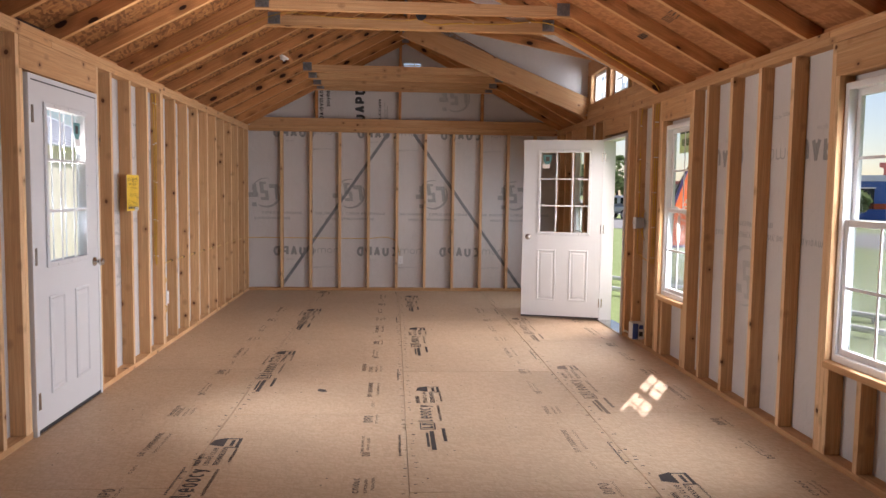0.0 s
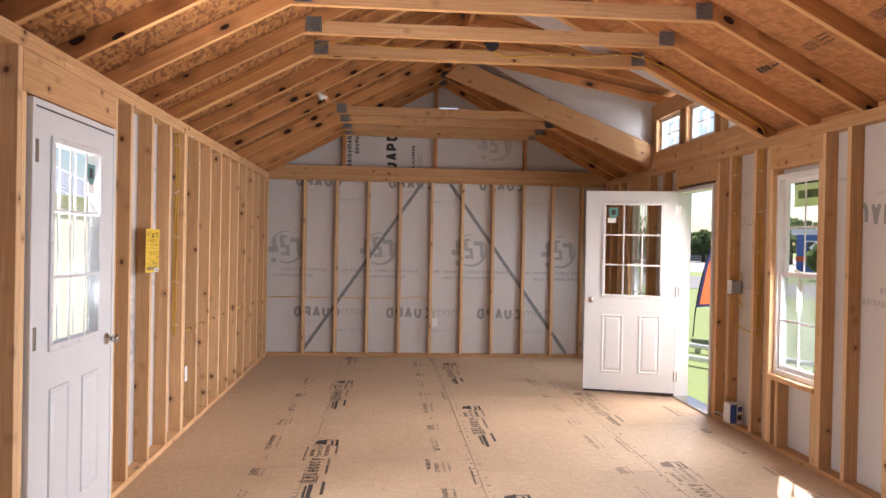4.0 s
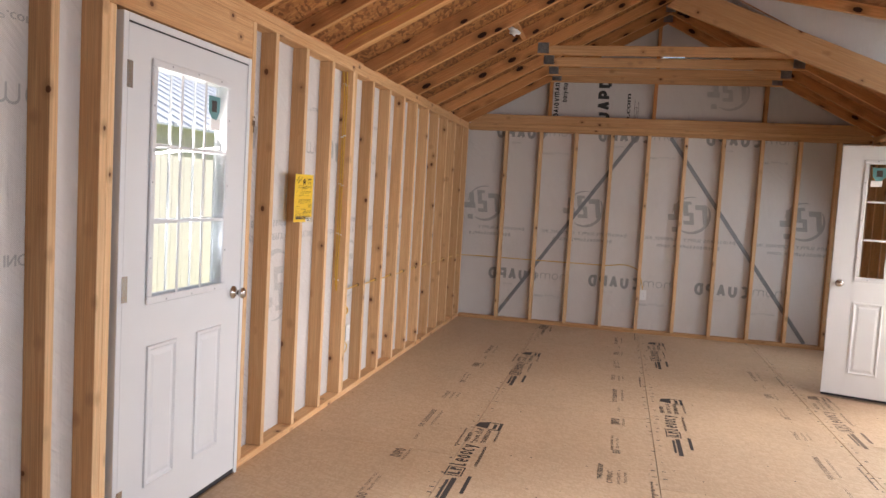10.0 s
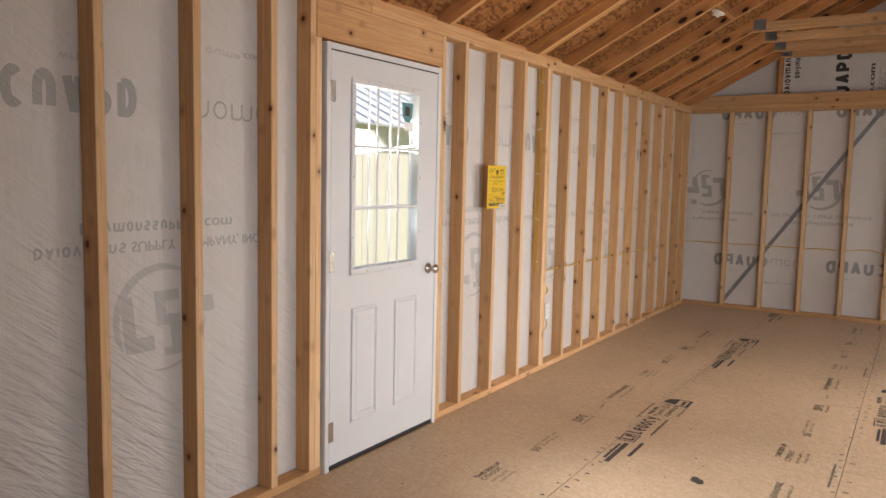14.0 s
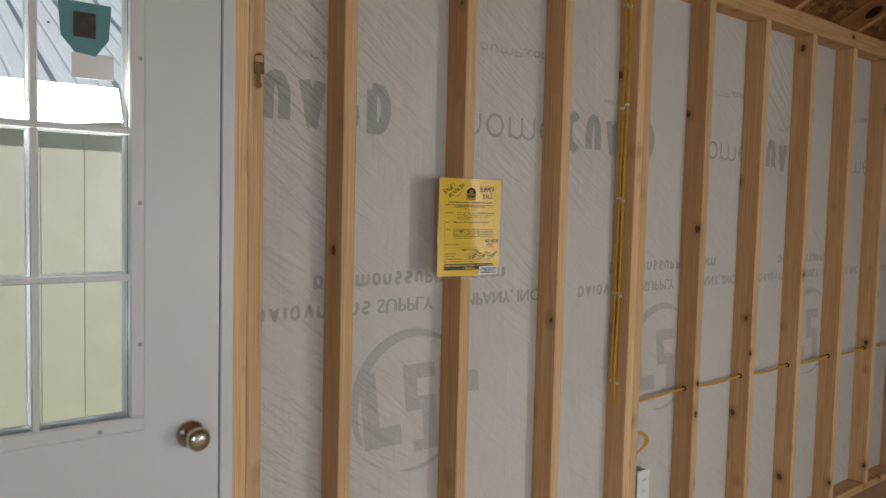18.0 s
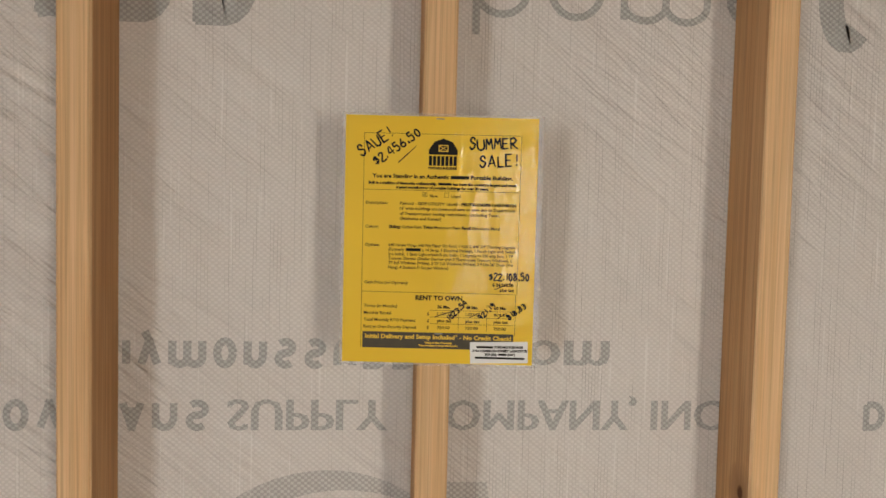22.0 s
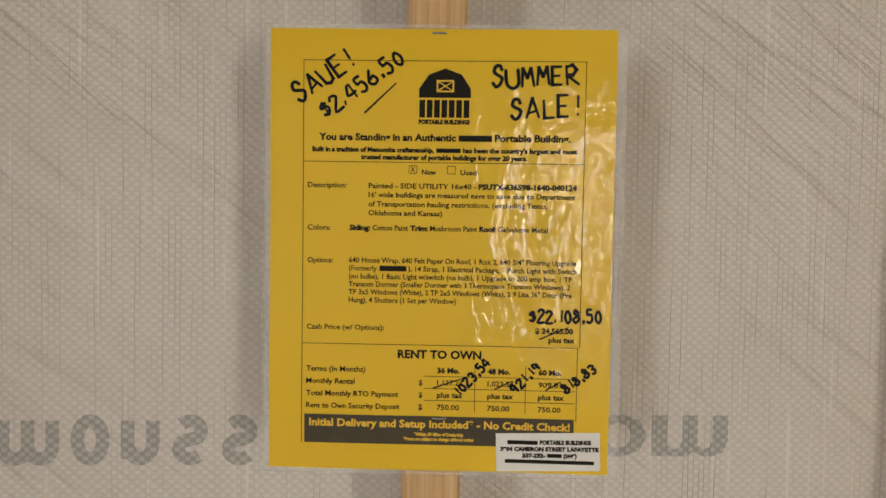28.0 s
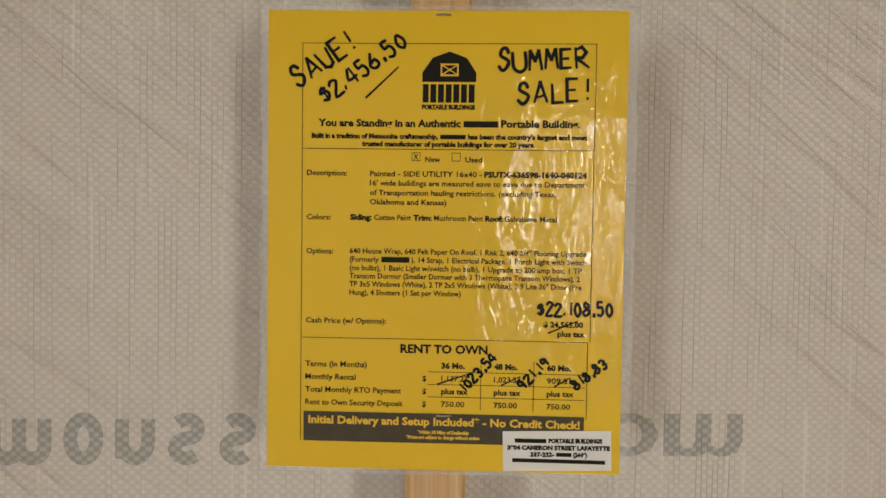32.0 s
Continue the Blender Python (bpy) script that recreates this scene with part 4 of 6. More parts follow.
def hung_window(name, y0, y1, z0, z1, cols):
    """A white vinyl single-hung window in the right wall with grilles in both sashes."""
    w = thing(name, "white vinyl single-hung window with grilles, set in raw pine", "window", kind="structure")
    xa, xb = W + 0.035, W + 0.118
    zm = (z0 + z1) / 2 + 0.005
    for n_, a in (("frame", (y0, y0 + 0.035, z0, z1)), ("frame", (y1 - 0.035, y1, z0, z1))):
        part("window_frame", box(xa, xb, a[0], a[1], a[2], a[3], 0.003), VINYL, w)
    part("window_frame", box(xa, xb, y0 + 0.035, y1 - 0.035, z1 - 0.035, z1, 0.003), VINYL, w)
    part("window_sill", box(xa - 0.004, xb, y0 + 0.035, y1 - 0.035, z0, z0 + 0.04, 0.003), VINYL, w)
    for s, (za, zb, xs) in enumerate(((z0 + 0.04, zm + 0.018, xa + 0.014), (zm - 0.018, z1 - 0.035, xa + 0.046))):
        sash = part("sash", box(xs, xs + 0.028, y0 + 0.035, y0 + 0.068, za, zb, 0.003), VINYL, w)
        part("stile", box(xs, xs + 0.028, y1 - 0.068, y1 - 0.035, za, zb, 0.003), VINYL, w)
        part("rail", box(xs + 0.0005, xs + 0.0275, y0 + 0.068, y1 - 0.068, za, za + 0.036, 0.003), VINYL, w)
        part("rail", box(xs + 0.0005, xs + 0.0275, y0 + 0.068, y1 - 0.068, zb - 0.036, zb, 0.003), VINYL, w)
        g = part("pane", box(xs + 0.011, xs + 0.016, y0 + 0.066, y1 - 0.066, za + 0.034, zb - 0.034), GLASS, w, "clear window glass")
        g.visible_shadow = False
        for k in range(1, cols):
            y = y0 + 0.068 + (y1 - y0 - 0.136) * k / cols
            part("grille", box(xs + 0.006, xs + 0.010, y - 0.008, y + 0.008, za + 0.034, zb - 0.034), VINYL, w)
        z = (za + zb) / 2
        part("grille", box(xs + 0.0055, xs + 0.0095, y0 + 0.066, y1 - 0.066, z - 0.008, z + 0.008), VINYL, w)
    sc = part("insect_screen", box(xb - 0.012, xb - 0.011, y0 + 0.036, y1 - 0.036, z0 + 0.041, zm), SCREEN, w, "grey insect screen")
    sc.visible_shadow = False
    yc = (y0 + y1) / 2
    lk = box(xa - 0.004, xa + 0.014, yc - 0.03, yc + 0.03, zm + 0.018, zm + 0.032, 0.004)
    add_box(lk, xa - 0.010, xa + 0.004, yc - 0.006, yc + 0.03, zm + 0.030, zm + 0.040, 0, 0.003)
    part("sash_lock", lk, VINYL, w)
    part("label", box(xa + 0.0235, xa + 0.0245, yc - 0.03, yc + 0.03, zm - 0.26, zm - 0.05), LABEL, w, "white paper energy label on the glass")
    return w


hung_window("window_1", WIN1[0], WIN1[1], WIN1[2], WIN1[3], 3)
# this one is never in view; it is added for its light
hung_window("window_7", ADDED_WIN[0], ADDED_WIN[1], ADDED_WIN[2], ADDED_WIN[3], 3)
hung_window("window_2", WIN2[0], WIN2[1], WIN2[2], WIN2[3], 2)
for i, (a, b) in enumerate(DWIN):
    w = thing("window_%d" % (i + 3), "small white transom window with a paper label", "window", kind="structure", group="dormer windows")
    xa, xb = W + 0.05, W + 0.118
    for n_, q in enumerate(((a, a + 0.035, DZ0, DZ1), (b - 0.035, b, DZ0, DZ1), (a + 0.035, b - 0.035, DZ0, DZ0 + 0.035), (a + 0.035, b - 0.035, DZ1 - 0.035, DZ1))):
        part("window_frame", box(xa, xb, *q, 0.003), VINYL, w)
    g = part("pane", box(xa + 0.03, xa + 0.035, a + 0.03, b - 0.03, DZ0 + 0.03, DZ1 - 0.03), GLASS, w)
    g.visible_shadow = False
    yc, zc = (a + b) / 2, (DZ0 + DZ1) / 2
    part("grille", box(xa + 0.022, xa + 0.028, yc - 0.007, yc + 0.007, DZ0 + 0.03, DZ1 - 0.03), VINYL, w)
    part("grille", box(xa + 0.0225, xa + 0.0275, a + 0.03, b - 0.03, zc - 0.007, zc + 0.007), VINYL, w)
    part("label", box(xa + 0.019, xa + 0.020, yc - 0.07, yc + 0.07, zc - 0.07, zc + 0.075), LABEL, w, "square paper label")

hung_window("window_6", WIN6[0], WIN6[1], WIN6[2], WIN6[3], 2)
# ---------------------------------------------------------------- outside
def grass_material():
    m, n, l, b = material("grass")
    vec = coords(n, l, shift=False)
    c = mix(n, l, ramp(n, l, noise_tex(n, l, vec, 0.25, 5), 0.3, 0.7), (0.26, 0.35, 0.10), (0.32, 0.40, 0.14))
    c = mix(n, l, ramp(n, l, noise_tex(n, l, vec, 30, 4), 0.35, 0.75), c, (0.21, 0.29, 0.08))
    l.new(c, b.inputs["Base Color"])
    b.inputs["Roughness"].default_value = 0.9
    bump(n, l, b, noise_tex(n, l, vec, 60, 3), 0.6, 0.03)
    return m


GRASS = grass_material()
ASPHALT = plain("asphalt", (0.22, 0.22, 0.22), 0.85, 0, 0.15, 3)
CONCRETE = plain("concrete", (0.42, 0.41, 0.39), 0.8, 0, 0.12, 2)
REDWALL = plain("red_wall", (0.74, 0.24, 0.20), 0.7, 0, 0.08, 2)
BLUEWALL = plain("blue_wall", (0.05, 0.13, 0.38), 0.6, 0, 0.06, 2)
ORANGE = thin_material("orange_cloth", (0.92, 0.20, 0.08), 0.55)
WHITECLOTH = thin_material("white_cloth", (0.95, 0.95, 0.95), 0.55)
PURPLE = plain("purple_trim", (0.16, 0.12, 0.42), 0.7, 0, 0.05, 4)
ROOFMETAL = plain("pale_roof_metal", (0.66, 0.69, 0.75), 0.45, 0.0, 0.04, 2)
SILVER = plain("silver_paint", (0.55, 0.56, 0.57), 0.3, 0.4, 0.03, 2)
DARKGLASS = plain("dark_glass", (0.03, 0.035, 0.04), 0.1, 0, 0.1, 2)
LEAF = thin_material("leaf", (0.15, 0.21, 0.085), 0.5)
BARK = plain("bark", (0.12, 0.09, 0.06), 0.9, 0, 0.2, 6)
GZ = -0.42


def sheet(name, pts, z, mat, label, category):
    b = bmesh.new()
    b.faces.new([b.verts.new((x, y, z)) for x, y in pts])
    bmesh.ops.recalc_face_normals(b, faces=b.faces)
    if b.faces[:][0].normal.z < 0:
        bmesh.ops.reverse_faces(b, faces=b.faces)
    return tagged(new(name, mesh_of(name, b, mat)), label, category, kind="structure")


sheet("ground", ((-700, -700), (700, -700), (700, 700), (-700, 700)), GZ, GRASS, "mown green lawn around the building", "ground")
RN, RT = Vector((0.937, 0.349)), Vector((-0.349, 0.937))


def strip(name, a, b, mat, label, category, z):
    pts = [RN * a - RT * 200, RN * b - RT * 200, RN * b + RT * 300, RN * a + RT * 300]
    return sheet(name, [(p.x, p.y) for p in pts], z, mat, label, category)


strip("road", 27.5, 38.0, ASPHALT, "pale grey asphalt road beyond the lawn", "road", GZ + 0.02)
strip("pavement", 45.0, 130.0, CONCRETE, "pale concrete parking area across the road", "pavement", GZ + 0.015)


def flat_rail(y):
    p = thing("ground_rail", "white painted rail lying along the lawn edge", "rail", group="lawn rails")
    part("pipe", tube([(4.9, y + 5.2, GZ + 0.10), (7.0, y + 1.2, GZ + 0.12), (9.6, y - 3.6, GZ + 0.10)], 0.045), VINYL, p).data.materials.append(VINYL)
    for k in range(3):
        x = 5.2 + k * 2.0
        part("support", box(-0.04, 0.04, -0.04, 0.04, 0, 0.12, 0.004), CONCRETE, p, m=pose(x, y + 5.2 - (x - 4.9) * 1.87, GZ))


flat_rail(11.9)
flat_rail(14.6)

# neighbouring shed seen through the closed door
nb = thing("neighbour_shed", "cream panelled shed with a pale metal roof", "building", pose(-2.55, 0, 0), kind="")
bm = bmesh.new()
add_box(bm, -3.6, -0.008, 1.0, 14.0, GZ, 1.95)
part("wall", bm, CREAM, nb)
for k in range(64):
    y = 1.1 + 0.203 * k
    part("siding_board", box(-0.008, 0.0, y + 0.0015, y + 0.2015, GZ + 0.05, 2.02, 0.002), CREAM, nb)
bm = bmesh.new()
slab(bm, [(0.13, 0.8, 1.974), (-1.9, 0.8, 2.95), (-1.9, 14.2, 2.95), (0.13, 14.2, 1.974)], 0.02)
slab(bm, [(-3.8, 0.8, 1.99), (-1.9, 0.8, 2.95), (-1.9, 14.2, 2.95), (-3.8, 14.2, 1.99)], 0.02)
bmesh.ops.recalc_face_normals(bm, faces=bm.faces)
roof_nb = part("roof", bm, ROOFMETAL, nb)


def roof_rib(y, half, high):
    """A folded rib down the slope, its sides sloping."""
    b = bmesh.new()
    ends = [[b.verts.new((x, y + dy, z + dz)) for dy, dz in ((-half, 0), (-half * 0.5, high), (half * 0.5, high), (half, 0))] for x, z in ((0.135, 1.993), (-1.9, 2.971))]
    for i in range(3):
        b.faces.new((ends[0][i], ends[0][i + 1], ends[1][i + 1], ends[1][i]))
    b.faces.new(ends[0])
    b.faces.new(ends[1])
    bmesh.ops.recalc_face_normals(b, faces=b.faces)
    part("roof_rib", b, ROOFMETAL, nb)


for k in range(44):
    y = 0.95 + 0.3 * k
    roof_rib(y, 0.030, 0.020)
    for dy in (0.10, 0.20):
        roof_rib(y + dy, 0.012, 0.004)
for k in range(60):
    part("screw", lathe([(0.009, 0), (0.009, 0.003), (0.005, 0.006)], 8), GALV, roof_nb, m=pose(-0.35 if k % 2 else -0.95, 2.0 + 0.15 * k, 2.228 if k % 2 else 2.516))

# feather banner on the lawn
flag = thing("feather_banner", "orange feather banner with white words on a bent pole", "banner", Matrix.Translation((8.16, 18.0, GZ)) @ pose(0, 0, 0, 0, 0, -24))
POLE = [(0.0, 0.0), (0.05, 0.64), (0.21, 1.5), (0.50, 2.38), (0.94, 2.98), (1.35, 3.30), (1.75, 3.40)]
part("pole", tube([(x, 0, z) for x, z in POLE], 0.014), BLACK, flag).data.materials.append(BLACK)


def pole_x(z):
    for (xa, za), (xb, zb) in zip(POLE, POLE[1:]):
        if z <= zb:
            return xa + (xb - xa) * (z - za) / (zb - za)
    return POLE[-1][0]


def cloth(name, left, right, sag, mat, dy):
    """The banner's cloth between two edges, with a slow wave in it."""
    b = bmesh.new()
    prev = None
    for i in range(31):
        z = 0.64 + (3.38 - 0.64) * i / 30
        xa, xb = left(z), right(z)
        row = []
        for k in range(9):
            x = xa + (xb - xa) * k / 8
            row.append(b.verts.new((x, dy + 0.035 * math.sin(3.2 * x + 2 * z), z + sag * (x - xa) * (1 - i / 30))))
        if prev:
            for k in range(8):
                b.faces.new((prev[k], prev[k + 1], row[k + 1], row[k])).smooth = True
        prev = row
    return part(name, b, mat, flag)


def lee(z):
    return max(pole_x(z) + 0.07, min(1.18 + 0.10 * (z - 0.6), 1.75))


cloth("cloth", lambda z: pole_x(z) + 0.06, lee, 0.10, ORANGE, 0)
cloth("edge_band", lambda z: pole_x(z) - 0.01, lambda z: pole_x(z) + 0.06, 0.0, PURPLE, 0)
part("hem", box(0.0, 1.12, -0.02, -0.012, -0.028, 0.028), PURPLE, flag, m=pose(0.06, 0, 0.655, 0, -5.5, 0))
for word, u, v, wd in (("STORAGE", 0.50, 1.04, 1.38), ("BUILDINGS", 0.84, 1.0, 1.72)):
    me = letters(word, 0.30, wd, 0.006)
    me.materials.append(WHITECLOTH)
    part("lettering", me, WHITECLOTH, flag, "white printed word", pose(u, -0.06, v, 0, -70, 0) @ pose(0, 0, 0, 90, 0, 0))


def far_house(name, label, c, w, d, h, mat, roofmat, face):
    o = thing(name, label, "building", pose(c[0], c[1], GZ, 0, 0, face))
    part("wall", box(-w / 2, w / 2, -d / 2, d / 2, 0, h), mat, o)
    part("roof", box(-w / 2 - 0.4, w / 2 + 0.4, -d / 2 - 0.4, d / 2 + 0.4, h, h + 0.5, 0.05), roofmat, o)
    n = max(2, int(w / 4))
    for k in range(n):
        x = -w / 2 + w * (k + 0.5) / n
        wd_ = part("window", box(x - 0.9, x + 0.9, -d / 2 - 0.06, -d / 2, 0.9, min(h - 0.6, 2.9)), DARKGLASS, o)
        part("frame", box(x - 1.0, x + 1.0, -d / 2 - 0.1, -d / 2 - 0.06, min(h - 0.6, 2.9), min(h - 0.5, 3.05)), VINYL, wd_)
    return o


far_house("red_building", "plain red commercial building across the road", (66, 79), 18, 10, 5.2, REDWALL, REDWALL, -38)
far_house("station", "low station building under a red canopy", (48, 112), 20, 8, 3.4, CONCRETE, REDWALL, -22)
far_house("blue_building", "blue shop front with a pale roof across the road", (41.5, 65), 7, 6, 3.2, BLUEWALL, ROOFMETAL, -36)
bl = bpy.data.objects["blue_building"]
part("stripe", box(-3.55, 3.55, -3.06, -3.0, 0.9, 1.35), ORANGE, bl)
part("emblem", box(-0.5, 0.5, -3.12, -3.06, -0.5, 0.5), PAPER, bl, "white diamond emblem", pose(-1.8, 0, 2.1, 0, 45, 0))


def vehicle(name, label, c, turn, paint, pickup):
    v = thing(name, label, "car", pose(c[0], c[1], GZ, 0, 0, turn))
    b = bmesh.new()
    add_box(b, -2.5, 2.5, -0.9, 0.9, 0.45, 1.0, 0, 0.12)
    part("body", b, paint, v)
    cab = box(-0.9, 1.2, -0.8, 0.8, 0.98, 1.75, 0.2) if pickup else box(-1.7, 1.2, -0.8, 0.8, 0.98, 1.55, 0.25)
    part("cabin", cab, paint, v)
    for s in (-1, 1):
        part("side_window", box(-0.7, 0.95, s * 0.80 - 0.01, s * 0.80 + 0.01, 1.12, 1.6), DARKGLASS, v)
        part("tail_lamp", box(-2.53, -2.47, s * 0.78 - 0.08, s * 0.78 + 0.08, 0.75, 1.0), REDWALL, v)
        for x in (-1.6, 1.6):
            wh = part("wheel", lathe([(0.2, -0.11), (0.36, -0.09), (0.36, 0.09), (0.2, 0.11)], 20), BLACK, v, m=pose(x, s * 0.82, 0.36, 90, 0, 0))
            part("rim", lathe([(0.2, -0.115), (0.21, 0), (0.2, 0.115)], 16), SILVER, wh)
    part("rear_window", box(-0.93, -0.89, -0.65, 0.65, 1.15, 1.6), DARKGLASS, v)


vehicle("pickup_truck", "silver pickup truck parked across the road", (19.0, 56.5), 112, SILVER, True)
vehicle("parked_car", "dark car parked before the red building", (49.5, 65.5), 52, BLUEWALL, False)


def tree(name, label, c, height, spread, conifer, seed):
    rnd = random.Random(seed)
    t = thing(name, label, "tree", pose(c[0], c[1], GZ))
    part("trunk", lathe([(0.25, 0), (0.18, height * 0.4), (0.05, height * 0.9)], 9), BARK, t)
    b = bmesh.new()
    for k in range(520):
        if conifer:
            f = rnd.random() ** 0.8
            z = height * (0.14 + 0.86 * f)
            r = spread * (1 - f) * (0.5 + 0.5 * rnd.random()) + 0.1
        else:
            f = rnd.random()
            z = height * (0.28 + 0.70 * f)
            r = spread * math.sqrt(max(0.02, 1 - (2 * f - 0.9) ** 2)) * (0.45 + 0.6 * rnd.random())
        a = rnd.random() * 6.283
        s = 0.16 + 0.26 * rnd.random()
        ctr = Vector((r * math.cos(a), r * math.sin(a), z))
        e = Euler((rnd.random() * 6, rnd.random() * 6, rnd.random() * 6)).to_matrix()
        vs = [b.verts.new(ctr + e @ Vector(q) * s) for q in ((-1, -0.6, 0), (1, -0.5, 0.2), (0.9, 0.7, 0), (-0.6, 0.8, 0.3))]
        b.faces.new(vs)
        vs = [b.verts.new(ctr + e @ Vector(q) * s) for q in ((0, -0.6, -0.9), (0.2, 0.6, -0.7), (0, 0.5, 0.9), (0.3, -0.6, 0.8))]
        b.faces.new(vs)
    part("crown", b, LEAF, t)


for i, (x, y, h, s, con) in enumerate(((50, 104, 8.2, 2.0, True), (44, 100, 4.2, 2.6, False), (22, 96, 5.5, 3.6, False), (28, 98, 6, 4, False), (34, 95, 4.2, 3, False),
                                      (31.5, 49, 2.6, 1.7, False), (29.2, 46.5, 2.3, 1.5, False), (54, 96, 6, 5, False), (38, 120, 8, 6, False))):
    tree("tree" if h > 3 else "bush", "green leafy tree beyond the road" if not con else "tall dark conifer beyond the road", (x, y), h, s, con, 100 + i)

# unseen canopy, added to keep the sun off the open door
cp = thing("added_door_shade", "unseen flat board added to shade the side door", "canopy", pose(W + 0.115, 10.0, 2.42), kind="structure")
part("board", box(0.0, 1.25, -0.88, 1.75, 0, 0.03, 0.003), SIDING, cp)

# ---------------------------------------------------------------- printing on the wrap
def bars(rows):
    """Rows of letter-sized bars: (u0, u1, v0, v1, count, gap). Returns rectangles."""
    out = []
    for u0, u1, v0, v1, n, gap in rows:
        step = (u1 - u0) / n
        for i in range(n):
            a, w, h = u0 + i * step, max(step - gap, 0.003), v1 - v0
            top = v0 + h * (1.0 if (i * 7) % 5 else 0.86)
            out.append((a, a + w * 0.36, v0, top))
            if w > 0.006:
                out.append((a + w * 0.64, a + w, v0, top - h * 0.1 * (i % 2)))
    return out


def arc(bm, cu, cv, r0, r1, a0, a1, seg=28):
    prev = None
    for i in range(seg + 1):
        a = radians(a0 + (a1 - a0) * i / seg)
        k = math.sin(math.pi * min(1, (i + 0.5) / seg)) ** 0.5
        cur = [bm.verts.new((cu + r * math.cos(a), cv + r * math.sin(a), 0)) for r in (r0 + (r1 - r0) * (0.5 - 0.5 * k), r0 + (r1 - r0) * (0.5 + 0.5 * k))]
        if prev:
            bm.faces.new((prev[0], prev[1], cur[1], cur[0]))
        prev = cur


def add_rects(bm, rects, shear=0.0):
    for x0, x1, y0, y1 in rects:
        bm.faces.new([bm.verts.new(p) for p in ((x0, y0, 0), (x1, y0, 0), (x1 + shear * (y1 - y0), y1, 0), (x0 + shear * (y1 - y0), y1, 0))])


M_LEFT = Matrix(((0, 0, 1, -DEPTH + 0.0004), (1, 0, 0, 0), (0, 1, 0, 0), (0, 0, 0, 1)))
M_RIGHT = Matrix(((0, 0, -1, W + DEPTH - 0.0004), (-1, 0, 0, 0), (0, 1, 0, 0), (0, 0, 0, 1)))
M_BACK = Matrix(((1, 0, 0, 0), (0, 0, -1, YB + DEPTH - 0.0004), (0, 1, 0, 0), (0, 0, 0, 1)))


def emblem_bm(cu, cv, r):
    """The ringed emblem: two bows of a ring round three slanting hooked bars."""
    b = bmesh.new()
    arc(b, cu, cv, r * 0.90, r * 1.06, 150, 305)
    arc(b, cu, cv, r * 0.94, r * 1.02, 5, 105)
    for x0, y0, x1, y1 in ((-0.78, -0.42, -0.56, 0.50), (-0.56, 0.26, -0.26, 0.50), (-0.17, -0.46, 0.30, -0.28), (-0.17, -0.28, 0.02, -0.05),
                           (-0.17, -0.05, 0.28, 0.12), (0.06, 0.12, 0.28, 0.50), (-0.10, 0.50, 0.28, 0.64), (0.58, -0.84, 0.84, -0.60), (0.42, -0.28, 0.98, 0.0), (0.46, 0.0, 0.70, 0.50)):
        lean = 0.14
        b.faces.new([b.verts.new((cu + r * (0.06 + 1.18 * x + lean * y), cv + r * 1.15 * y, 0.00006)) for x, y in ((x0, y0), (x1, y0), (x1, y1), (x0, y1))])
    return b


def words_bm(text, u0, u1, v0, height, bold):
    """Printed words; the heavy stroke is two strikes a little apart."""
    me = letters(text, height * 1.42, u1 - u0 - bold)
    b = bmesh.new()
    for k in range(2):
        n = len(b.verts)
        b.from_mesh(me)
        b.verts.ensure_lookup_table()
        bmesh.ops.translate(b, verts=b.verts[n:], vec=(u0 + bold * k, v0, 0.00005 * k))
    bpy.data.meshes.remove(me)
    return b


